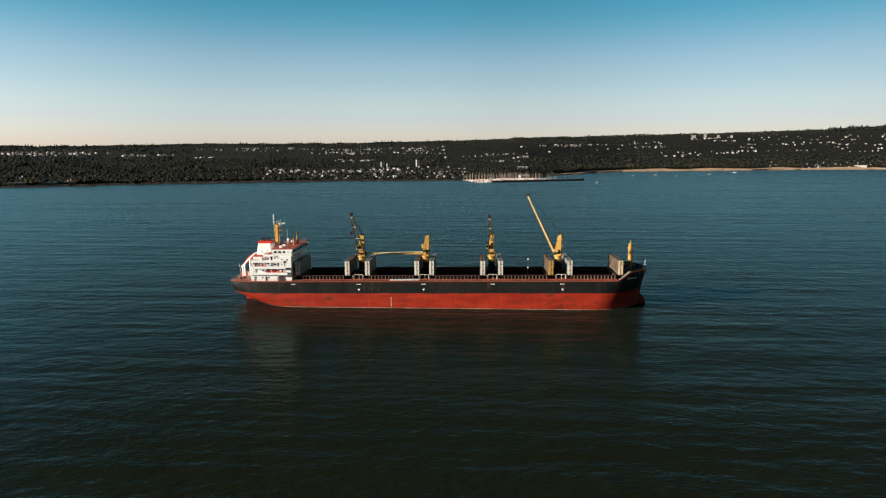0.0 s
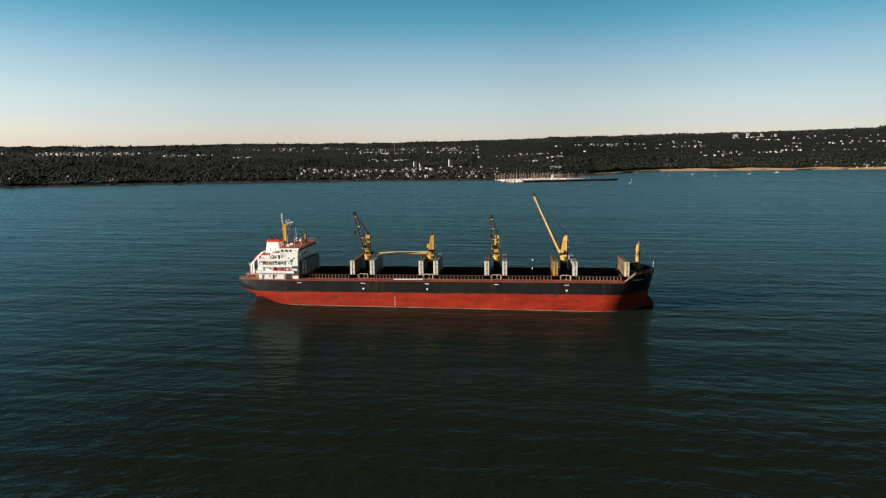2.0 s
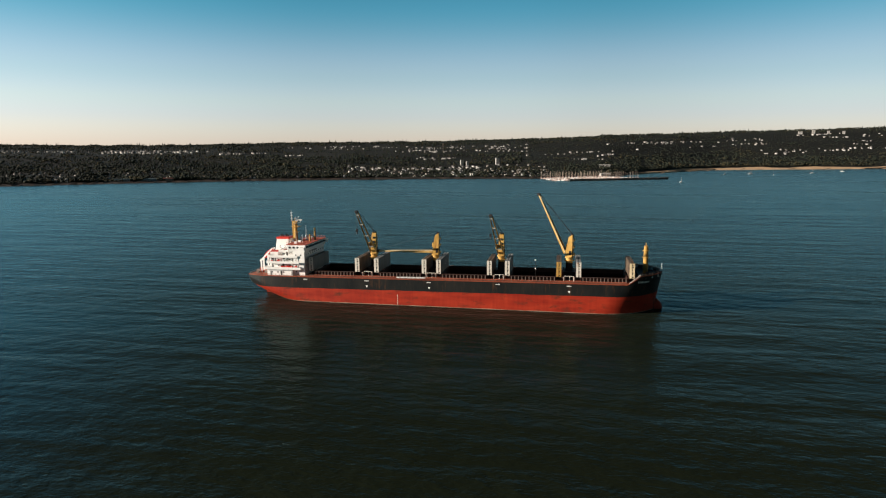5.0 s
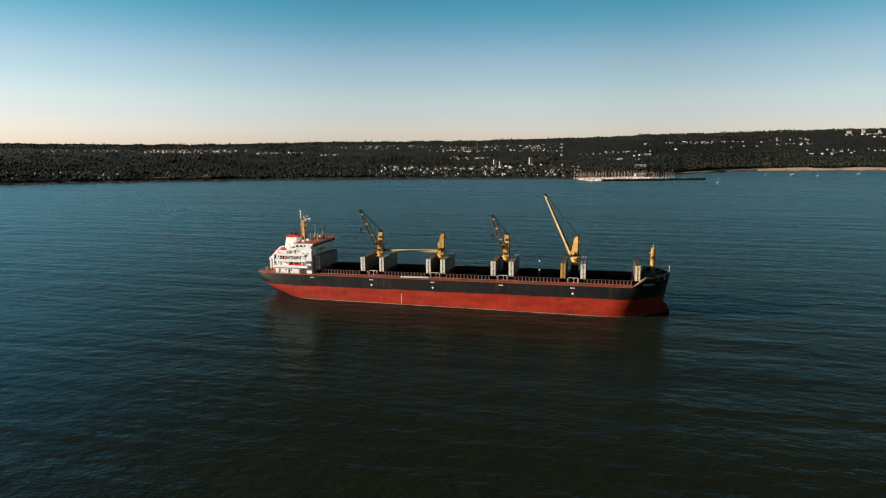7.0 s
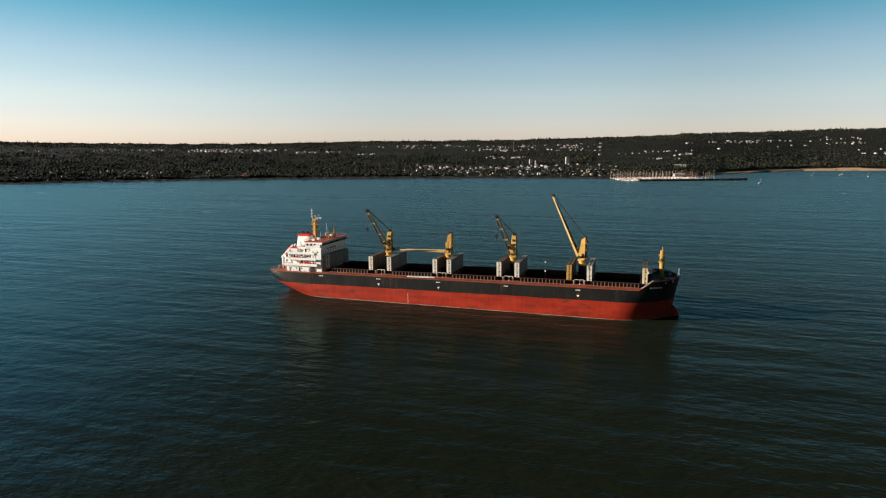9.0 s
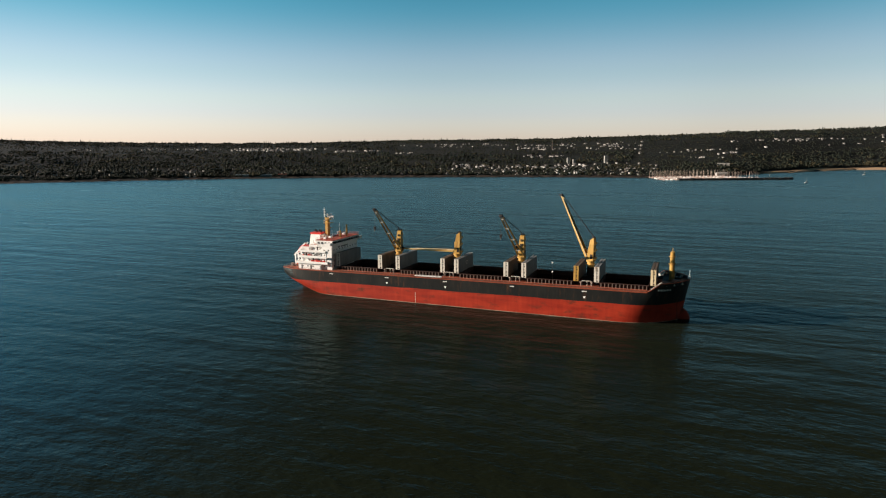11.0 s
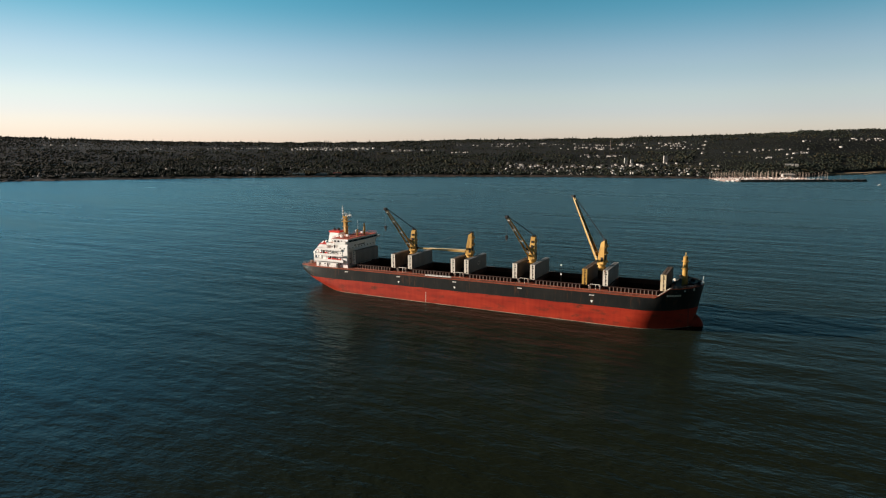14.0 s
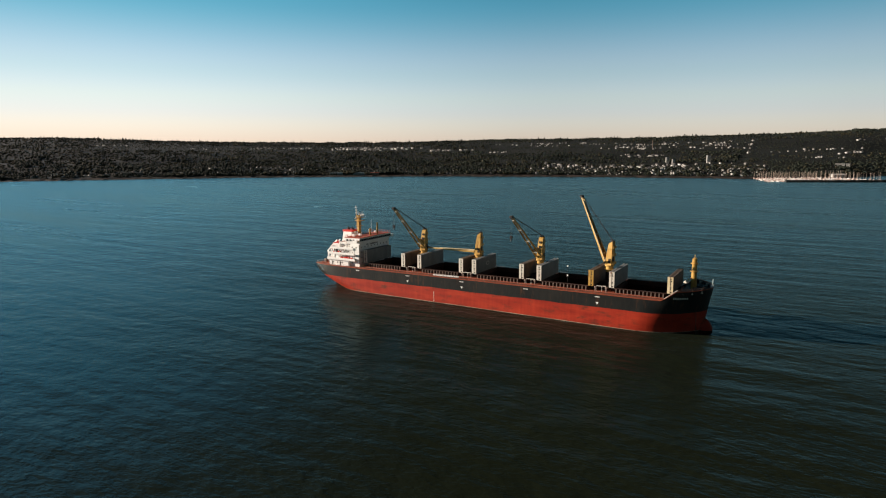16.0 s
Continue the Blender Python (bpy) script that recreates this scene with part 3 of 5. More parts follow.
        bmesh.ops.transform(bm, matrix=turn, verts=bm.verts)
        part("girder_flange", bm, M_PALE, jib, "pale flange along the girder, its sunlit edge painted in")
    for k in (0.13, 0.42, 0.70, 0.93):
        p = root.lerp(L, k)
        w = 1.35 + (0.45 - 1.35) * k
        bm = bmesh.new()
        beam(bm, p + Vector((0, -w, 0)), p + Vector((0, w, 0)), 0.62, 0.55, 0.62, 0.55)
        bmesh.ops.transform(bm, matrix=turn, verts=bm.verts)
        part("cross_tie", bm, M_EDGE, c, "pale cross tie of the jib")
    bm = bmesh.new()
    box(bm, L.x - 0.7, L.x + 0.7, -0.75, 0.75, L.z - 0.55, L.z + 0.6)
    bmesh.ops.bevel(bm, geom=bm.edges[:], offset=0.2, segments=1, affect="EDGES")
    bmesh.ops.transform(bm, matrix=turn, verts=bm.verts)
    part("jib_head", bm, M_DARK, c, "dark jib head with sheaves")
    bm = bmesh.new()
    for s in (-0.45, -0.15, 0.15, 0.45):
        tube(bm, (-1.0, s, 31.8), L + Vector((-0.3, s * 0.8, 0.4)), 0.05, 0.05, 5)
    bmesh.ops.transform(bm, matrix=turn, verts=bm.verts)
    part("luffing_wire", bm, M_DARK, c)
    if hook:
        bm = bmesh.new()
        for s in (-0.2, 0.2):
            tube(bm, L + Vector((0.2, s, 0)), L + Vector((0.2, s, -hook)), 0.035, 0.035, 5)
        bmesh.ops.transform(bm, matrix=turn, verts=bm.verts)
        part("hoist_wire", bm, M_DARK, c)
        bm = bmesh.new()
        box(bm, L.x - 0.2, L.x + 0.6, -0.45, 0.45, L.z - hook - 1.3, L.z - hook)
        tube(bm, (L.x + 0.2, 0, L.z - hook - 2.2), (L.x + 0.2, 0, L.z - hook - 1.3), 0.3, 0.2, 8)
        bmesh.ops.transform(bm, matrix=turn, verts=bm.verts)
        part("hook_block", bm, M_DARK, c)


crane(-36.4, (-36.4, -24.6, 43.4), 7.5)
crane(-6.4, (-34.9, 1.2, 22.3))
crane(24.3, (22.3, -26.4, 42.3), 7.5)
crane(54.9, (40.9, 4.4, 49.0), plated=True)

# foremast and flagstaff
bm = bmesh.new()
tube(bm, (88, 0, ZF), (88, 0, 26.6), 1.15, 0.85, 16)
tube(bm, (88, 0, 21.6), (88, 0, 21.75), 1.6, 1.6, 16)
tube(bm, (88, 0, 24.6), (88, 0, 24.75), 1.5, 1.5, 16)
tube(bm, (88, 0, 26.6), (88, 0, 28.2), 0.18, 0.1, 8)
box(bm, 87.4, 88.6, -0.9, 0.9, 26.5, 26.75)
part("foremast", bm, M_YELLOW, ship, "stout yellow foremast with platforms")
bm = bmesh.new()
tube(bm, (94.7, 0, 15.6), (94.9, 0, 19.2), 0.09, 0.05, 8)
box(bm, 94.2, 95.2, -0.5, 0.5, 15.8, 16.8)
part("jackstaff", bm, M_WHITE, ship, "white jackstaff at the stem")
for s in (-1, 1):
    bm = bmesh.new()
    tube(bm, (88.5, s * 3.4, ZF), (91.0, s * 3.0, ZF + 0.1), 0.9, 0.9, 14)
    box(bm, 88.0, 91.5, s * 3.2 - 1.6, s * 3.2 + 1.6, ZF, ZF + 0.8)
    part("windlass", bm, M_DARK, ship)

# superstructure
bm = bmesh.new()
box(bm, -72.2, -66.6, -12.6, 12.6, ZD, 23.3)
box(bm, -85.0, -72.2, -13.6, 13.6, ZD, 15.0)
box(bm, -84.0, -72.2, -11.4, 11.4, 15.0, 17.8)
box(bm, -83.4, -72.2, -11.0, 11.0, 17.8, 20.5)
box(bm, -79.0, -72.2, -9.6, 9.6, 20.5, 23.2)
HOUSE = part("superstructure", bm, M_WHITE, ship, "white accommodation block")
for x0, x1, y, z, bul in ((-85.9, -68.0, 14.4, 15.0, 1.15), (-85.2, -69.0, 13.7, 17.75, 1.1), (-84.6, -70.0, 13.1, 20.45, 1.1), (-79.6, -71.0, 12.0, 23.1, 0.9)):
    boxed("tier_deck", HOUSE, M_WHITE, x0, x1, -y, y, z, z + 0.22)
    for s in (-1, 1):
        boxed("side_bulwark", HOUSE, M_WHITE, x0 + 0.4 * (s + 1), x1, min(s * y, s * (y - 0.1)), max(s * y, s * (y - 0.1)), z + 0.224, z + bul)
    boxed("aft_bulwark", HOUSE, M_WHITE, x0, x0 + 0.1, -y + 0.11, y - 0.11, z + 0.224, z + bul)
# windows and doors down the side
for z, y, x0, n in ((13.4, 13.6, -82.6, 3), (16.2, 11.4, -83.0, 4), (18.9, 11.0, -80.4, 4), (21.4, 9.6, -78.0, 3)):
    for s in (-1, 1):
        for i in range(n):
            x = x0 + i * 2.9
            boxed("window", HOUSE, M_GLASS, x - 0.32, x + 0.32, s * y - 0.04, s * y + 0.04, z, z + 0.6)
for z in (13.6, 16.3, 19.0, 21.4):
    for s in (-1, 1):
        for i in range(2):
            x = -70.8 + i * 2.4
            if i == 1 and z < 20:
                continue
            boxed("window", HOUSE, M_GLASS, x - 0.3, x + 0.3, s * 12.6 - 0.04, s * 12.6 + 0.04, z, z + 0.6)
    for i in range(9):
        y = -10.4 + i * 2.6
        boxed("window", HOUSE, M_GLASS, -66.64, -66.56, y - 0.28, y + 0.28, z, z + 0.6)
boxed("side_vent", HOUSE, M_DARK, -83.9, -81.6, -11.06, -10.98, 18.4, 19.9)
# red deck gear and rafts behind the bulwarks
for x, y, z, w in ((-77.5, -12.6, 15.22, 0.8), (-75.8, -12.5, 15.22, 0.7), (-74.2, -12.7, 15.22, 0.9), (-72.9, -13.2, 15.22, 0.5), (-70.6, -13.4, 15.22, 0.6), (-79.6, -12.4, 17.97, 0.6)):
    bm = bmesh.new()
    tube(bm, (x - w, y, z + 0.75), (x + w, y, z + 0.75), 0.6, 0.6, 10)
    box(bm, x - w * 0.7, x + w * 0.7, y - 0.4, y + 0.4, z, z + 0.4)
    part("life_raft", bm, M_FUNNELRED, HOUSE, "red life raft canister on a cradle")
boxed("boat_deck", HOUSE, M_PINK, -84.4, -79.8, -12.8, -4.0, 20.67, 20.75, label="faded red deck paint")
boxed("boat_deck", HOUSE, M_PINK, -79.4, -75.0, -11.8, 11.8, 23.32, 23.4, label="faded red deck paint")
# inclined stairs between the tiers
for k, (z0, z1, y) in enumerate(((15.2, 17.8, -12.9), (17.95, 20.5, -12.4), (20.65, 23.2, -10.6))):
    bm = bmesh.new()
    x = -80.5 + 2.2 * k
    beam(bm, (x, y, z0), (x + 3.0, y, z1), 0.8, 0.15, 0.8, 0.15)
    part("stair", bm, M_WHITE, HOUSE)
# doors, ventilators, lockers and posts along the tier decks
rt = random.Random(11)
for k, (x0, x1, y, wy, z) in enumerate(((-85.2, -69.0, 14.3, 13.6, ZD + 0.02), (-85.0, -69.0, 14.0, 11.4, 15.22), (-84.6, -70.0, 13.3, 11.0, 17.97), (-83.8, -71.0, 12.7, 9.6, 20.67))):
    for s in (-1, 1):
        for n in range(3):
            x = x0 + 2.2 + n * 5.0 + rt.uniform(-0.6, 0.6)
            boxed("door", HOUSE, M_DARK if n % 2 else M_COVER, x - 0.42, x + 0.42, s * wy - 0.05, s * wy + 0.05, z + 0.1, z + 2.05, label="dark steel door in the white wall")
        for n in range(0 if k == 0 else 6):
            x = x0 + 0.5 + n * (x1 - x0 - 1.0) / 5
            bm = bmesh.new()
            tube(bm, (x, s * (y - 0.35), z), (x, s * (y - 0.35), z + 2.54), 0.09, 0.09, 6)
            part("deck_post", bm, M_WHITE, HOUSE)
        for n in range(0 if k == 0 else 5):
            x, w, h = rt.uniform(x0 + 1, x1 - 1), rt.uniform(0.25, 0.6), rt.uniform(0.7, 1.7)
            yy = s * (wy + 0.15 + w)
            bm = bmesh.new()
            if n % 2:
                tube(bm, (x, yy, z), (x, yy, z + h), w * 0.5, w * 0.5, 8)
                tube(bm, (x, yy, z + h), (x, yy, z + h + 0.3), w * 0.85, w * 0.6, 8)
                part("ventilator", bm, M_WHITE, HOUSE)
            else:
                box(bm, x - w, x + w, yy - w * 0.5, yy + w * 0.5, z, z + h)
                part("locker", bm, (M_FUNNELRED, M_COVER, M_PINK)[rt.randrange(3)], HOUSE)
# red hut roof by the funnel
boxed("boat_hut", HOUSE, M_WHITE, -84.6, -80.6, -10.6, -6.4, 20.76, 22.9)
boxed("hut_roof", HOUSE, M_FUNNELRED, -84.8, -80.4, -10.8, -6.2, 22.9, 23.1, label="red roof of the hut")
bm = bmesh.new()
frustum(bm, ((-74.8, -12.5, 23.3), (-66.2, -12.5, 23.3), (-66.2, 12.5, 23.3), (-74.8, 12.5, 23.3)), ((-75.2, -13.0, 26.5), (-65.6, -13.0, 26.5), (-65.6, 13.0, 26.5), (-75.2, 13.0, 26.5)))
bridge = part("wheelhouse", bm, M_WHITE, ship, "white wheelhouse across the ship")
for s in (-1, 1):
    bm = bmesh.new()
    box(bm, -68.2, -65.4, min(s * 13, s * 15.6), max(s * 13, s * 15.6), 24.3, 25.6)
    part("bridge_wing", bm, M_WHITE, bridge)
boxed("monkey_island", bridge, M_PINK, -75.3, -65.5, -13.1, 13.1, 26.5, 26.72, label="faded red wheelhouse roof")
for i in range(15):
    y = -12.2 + i * 24.4 / 14
    boxed("bridge_window", bridge, M_GLASS, -65.98, -65.66, y - 0.72, y + 0.72, 24.9, 26.0)
for i in range(4):
    x = -73.6 + i * 2.0
    boxed("bridge_window", bridge, M_GLASS, x - 0.5, x + 0.5, -12.93, -12.7, 24.9, 25.7)
# funnel
bm = bmesh.new()
frustum(bm, ((-86.0, -3.4, 20.6), (-77.6, -3.4, 20.6), (-77.6, 3.4, 20.6), (-86.0, 3.4, 20.6)), ((-84.8, -2.8, 28.0), (-78.2, -2.8, 28.0), (-78.2, 2.8, 28.0), (-84.8, 2.8, 28.0)))
bmesh.ops.bevel(bm, geom=[e for e in bm.edges if abs(e.verts[0].co.z - e.verts[1].co.z) > 3], offset=0.8, segments=3, affect="EDGES")
funnel = part("funnel", bm, M_WHITE, ship, "white tapered funnel with a red top")
bm = bmesh.new()
frustum(bm, ((-84.8, -2.86, 27.9), (-78.2, -2.86, 27.9), (-78.2, 2.86, 27.9), (-84.8, 2.86, 27.9)), ((-84.7, -2.8, 28.8), (-78.3, -2.8, 28.8), (-78.3, 2.8, 28.8), (-84.7, 2.8, 28.8)))
part("funnel_top", bm, M_FUNNELRED, funnel, "red funnel cap")
for i in range(4):
    bm = bmesh.new()
    x = -83.4 + i * 1.3
    tube(bm, (x, 0.4 * (-1) ** i, 28.8), (x - 0.4, 0.4 * (-1) ** i, 30.0), 0.35, 0.35, 10)
    part("exhaust_pipe", bm, M_DARK, funnel)
for s in (-1, 1):
    bm = bmesh.new()
    for i in range(20):
        a, b = 2 * math.pi * i / 20, 2 * math.pi * (i + 1) / 20
        q = [(math.cos(t) * r, math.sin(t) * r * 0.7) for t, r in ((a, 1.5), (a, 1.2), (b, 1.2), (b, 1.5))]
        bm.faces.new([bm.verts.new((-81.6 + p, s * (3.42 - (24.3 + r - 20.6) * 0.6 / 7), 24.3 + r)) for p, r in q])
    part("funnel_ring", bm, M_COVER, funnel, "thin grey painted ring")
# radar mast
bm = bmesh.new()
tube(bm, (-75.8, 0, 23.3), (-75.8, 0, 36.0), 1.0, 0.75, 14)
tube(bm, (-77.2, 0, 30), (-77.5, 0, 39.5), 0.22, 0.1, 8)
box(bm, -77.4, -73.6, -1.8, 1.8, 33.6, 33.8)
box(bm, -77.3, -74.2, -1.4, 1.4, 31.0, 31.15)
box(bm, -77.2, -76.6, -0.5, 0.5, 27.5, 36.4)
tube(bm, (-74.4, -1.2, 33.8), (-74.4, -1.2, 36.5), 0.12, 0.12, 6)
tube(bm, (-76.6, 1.3, 33.8), (-76.6, 1.3, 37.8), 0.1, 0.1, 6)
box(bm, -77.0, -74.4, -1.5, 1.5, 36.0, 36.2)
box(bm, -76.05, -75.7, -3.6, 3.6, 34.9, 35.2)
mast = part("radar_mast", bm, M_YELLOW, ship, "yellow radar mast with platforms")
bm = bmesh.new()
box(bm, -74.9, -74.5, -1.9, 1.9, 36.8, 37.1)
box(bm, -75.0, -74.4, -0.3, 0.3, 36.2, 36.8)
part("radar_scanner", bm, M_WHITE, mast)
for z, w in ((35.05, 4.0), (37.3, 2.2)):
    bm = bmesh.new()
    tube(bm, (-75.0, -w, z + 0.3), (-75.0, w, z + 0.3), 0.11, 0.11, 6)
    for y in (-w, -w * 0.5, w * 0.5, w):
        tube(bm, (-75.0, y, z + 0.3), (-75.0, y, z + 1.2), 0.07, 0.05, 6)
    part("yardarm", bm, M_WHITE, mast, "white yardarm with short aerials")
bm = bmesh.new()
tube(bm, (-77.5, 0, 36.5), (-77.7, 0, 41.5), 0.2, 0.09, 8)
for z in (37.5, 39.0, 40.3):
    box(bm, -78.0, -77.2, -0.45, 0.45, z, z + 0.22)
part("topmast", bm, M_WHITE, mast, "white topmast with signal lamps")
bm = bmesh.new()
tube(bm, (-75.2, -0.5, 36.9), (-72.4, -0.5, 36.9), 0.14, 0.14, 6)
box(bm, -73.4, -72.2, -0.7, -0.3, 36.6, 37.3)
part("mast_bracket", bm, M_WHITE, mast)
for y, zt in ((4.8, 32.6), (-1.4, 30.2)):
    bm = bmesh.new()
    tube(bm, (-68, y, 26.7), (-68, y, zt), 0.5, 0.36, 12)
    part("signal_post", bm, M_YELLOW, ship, "short yellow post on the wheelhouse roof")
for y, w in ((-9.5, 0.7), (-5.0, 0.5), (8.6, 0.8)):
    boxed("deck_locker", ship, M_WHITE, -72.5, -71.0, y - w, y + w, 26.724, 27.7, bevel=0.08)
for x, y, zt in ((-73.5, 7.0, 33.5), (-70.0, -6.0, 31.0), (-74.0, -4.0, 32.0)):
    bm = bmesh.new()
    tube(bm, (x, y, 26.7), (x, y, zt), 0.07, 0.04, 6)
    part("whip_aerial", bm, M_WHITE, ship)
bm = bmesh.new()
bmesh.ops.create_uvsphere(bm, u_segments=14, v_segments=9, radius=0.9, matrix=pose(-71.5, 3.2, 28.5))
tube(bm, (-71.5, 3.2, 26.7), (-71.5, 3.2, 27.8), 0.35, 0.35, 10)
part("satellite_dome", bm, M_WHITE, ship, "white satellite dome")
# free-fall lifeboat on its ramp
bm = bmesh.new()
for y in (-7.5, -5.0):
    beam(bm, (-84.8, y, 24.0), (-91.5, y, 17.6), 0.35, 0.6, 0.35, 0.6)
    box(bm, -91.2, -90.6, y - 0.2, y + 0.2, ZD, 18.2)
    box(bm, -87.6, -87.1, y - 0.2, y + 0.2, ZD, 21.4)
davit = part("lifeboat_ramp", bm, M_WHITE, ship, "white sloping lifeboat ramp")
bm = bmesh.new()
bmesh.ops.create_uvsphere(bm, u_segments=14, v_segments=10, radius=1.0, matrix=pose(-87.6, -6.25, 21.3, 0, -43.5, 0) @ Matrix.Diagonal((3.6, 1.05, 1.0, 1)))
for f in bm.faces:
    f.smooth = True
part("lifeboat", bm, M_FUNNELRED, davit, "red enclosed lifeboat")

# hull marks
for x in (-35.5, -6.5, 54.9):
    bm = bmesh.new()
    bm.faces.new([bm.verts.new(p) for p in ((x - 0.6, -BEAM - 0.03, 9.0), (x, -BEAM - 0.03, 8.0), (x + 0.6, -BEAM - 0.03, 9.0))])
    part("hull_mark", bm, M_WHITE, ship, "white painted triangle")
for x in (-65.0, -35.5, -6.5, 24.3, 54.9):
    bm = bmesh.new()
    for i in range(4):
        box(bm, x - 1.0 + i * 0.5, x - 0.65 + i * 0.5, -BEAM - 0.03, -BEAM + 0.02, 10.9, 11.3)
    part("hull_lettering", bm, M_WHITE, ship, "row of small white marks")
for i in range(6):
    z = 0.6 + i * 0.8
    boxed("draught_mark", ship, M_EDGE, -21.3, -21.05 + 0.08 * (i % 2), -BEAM - 0.03, -BEAM + 0.02, z, z + 0.5)
# gangway stowed along the side
bm = bmesh.new()
beam(bm, (-21.6, -15.4, SHEER + 0.75), (-8.4, -15.4, SHEER + 0.85), 0.7, 0.5, 0.7, 0.5)
part("accommodation_ladder", bm, M_WHITE, ship, "white gangway stowed along the rail")
bm = bmesh.new()
tube(bm, (40.2, -9.6, ZD + 1.9), (40.2, -9.6, 21.0), 0.06, 0.05, 8)
post = part("hold_light_post", bm, M_DARK, ship)
for z in (17.0, 20.9):
    boxed("lamp", post, M_WHITE, 39.95, 40.45, -9.8, -9.4, z, z + 0.6, label="white floodlight box")

# rails along the deck edges: posts and two bars
def railing(points, name="railing", material=M_STAY, parent=ship, h=1.05, step=2.0):
    bm = bmesh.new()
    for a, b in zip(points, points[1:]):
        a, b = Vector(a), Vector(b)
        for z in (h * 0.55, h):
            tube(bm, a + Vector((0, 0, z)), b + Vector((0, 0, z)), 0.035, 0.035, 4)
        n = max(1, round((b - a).length / step))
        for k in range(n + 1):
            p = a.lerp(b, k / n)
            tube(bm, p, p + Vector((0, 0, h)), 0.045, 0.045, 4)
    return part(name, bm, material, parent, "thin painted steel railing")


for s in (-1, 1):
    railing([(x, s * (half(x, ZD) - 0.25), ZD) for x in (-94.5, -91, -88, -84, -78, -72, -60, -22, -7, 40, 78.5)])
    railing([(x, s * (half(x, 16.0) - 0.3), sheer(x)) for x in (85.0, 88, 91, 93.5)], h=0.9)
railing([(-94.7, -12.0, ZD), (-94.7, 12.0, ZD)])
railing([(-75.0, -12.9, 26.72), (-65.8, -12.9, 26.72), (-65.8, 12.9, 26.72), (-75.0, 12.9, 26.72), (-75.0, -12.9, 26.72)], material=M_PINK)
for z, y, x0 in ((16.1, 14.35, -85.8), (18.8, 13.65, -85.1), (21.5, 13.05, -84.5)):
    railing([(x0, -y, z), (x0, y, z)], material=M_WHITE, parent=HOUSE, h=0.4)
# pipes along the deck
for y in (-13.4, -12.7, 12.7, 13.4):
    bm = bmesh.new()
    tube(bm, (-62, y, ZD + 0.42), (79, y, ZD + 0.42), 0.17, 0.17, 8)
    for k in range(24):
        box(bm, -61 + k * 6 - 0.1, -61 + k * 6 + 0.1, y - 0.14, y + 0.14, ZD, ZD + 0.4)
    part("deck_pipe", bm, M_DECK, ship, "rust-red pipe along the deck")
# winches, vents and bitts between the hatches
for x in (-36.4, -6.4, 24.3, 54.9):
    for s in (-1, 1):
        bm = bmesh.new()
        tube(bm, (x - 1.3, s * 7.4, ZD + 1.0), (x + 1.3, s * 7.4, ZD + 1.0), 0.7, 0.7, 12)
        for k in (-1.4, 1.3):
            tube(bm, (x + k, s * 7.4, ZD + 1.0), (x + k + 0.12, s * 7.4, ZD + 1.0), 1.05, 1.05, 12)
        box(bm, x - 1.7, x + 1.8, s * 7.4 - 0.9, s * 7.4 + 0.9, ZD, ZD + 0.35)
        part("deck_winch", bm, M_DARK, ship)
        for k in (-2.2, 2.2):
            bm = bmesh.new()
            tube(bm, (x + k, s * 11.4, ZD), (x + k, s * 11.4, ZD + 1.7), 0.3, 0.3, 10)
            tube(bm, (x + k, s * 11.4, ZD + 1.7), (x + k, s * 11.4, ZD + 2.1), 0.62, 0.5, 10)
            part("vent", bm, M_STAY, ship, "grey mushroom vent")
    # access frame of pale pipe on the ship's side
    bm = bmesh.new()
    for a, b in (((-1.9, 0, 0), (-1.9, 0, 2.3)), ((1.9, 0, 0), (1.9, 0, 2.3)), ((-1.9, 0, 2.3), (1.9, 0, 2.3)), ((0.2, 0, 0), (0.2, 0, 2.3))):
        tube(bm, Vector(a) + Vector((x, -10.9, ZD)), Vector(b) + Vector((x, -10.9, ZD)), 0.12, 0.12, 6)
    part("pipe_frame", bm, M_EDGE, ship, "pale pipe frame")
rs = random.Random(4)
for k in range(16):
    x, y = rs.uniform(-93.5, -87), rs.uniform(-10.5, 10.5)
    w, h = rs.uniform(0.4, 1.1), rs.uniform(0.6, 1.6)
    bm = bmesh.new()
    tube(bm, (x - w, y, ZD + h * 0.6), (x + w, y, ZD + h * 0.6), h * 0.5, h * 0.5, 10)
    box(bm, x - w * 1.1, x + w * 1.1, y - h * 0.5, y + h * 0.5, ZD, ZD + h * 0.4)
    part("mooring_winch", bm, M_PINK if k % 3 else M_STAY, ship, "red mooring winch")
bm = bmesh.new()
tube(bm, (-94.3, 0, ZD), (-95.2, 0, ZD + 5.5), 0.09, 0.05, 6)
part("ensign_staff", bm, M_WHITE, ship)
# mooring gear on the forecastle
for k in range(8):
    a = k / 7
    x = 85.6 + 7.0 * a
    for s in (-1, 1):
        y = s * (half(x, 15) - 1.0)
        bm = bmesh.new()
        tube(bm, (x, y, ZF), (x, y, ZF + 0.9), 0.28, 0.28, 8)
        tube(bm, (x + 0.7, y, ZF), (x + 0.7, y, ZF + 0.9), 0.28, 0.28, 8)
        box(bm, x - 0.4, x + 1.1, y - 0.35, y + 0.35, ZF, ZF + 0.15)
        part("bitts", bm, M_EDGE if k % 3 == 0 else M_DARK, ship)
# anchor chain from the hawse to the sea
bm = bmesh.new()
hy = -half(90.5, 9.5) - 0.25
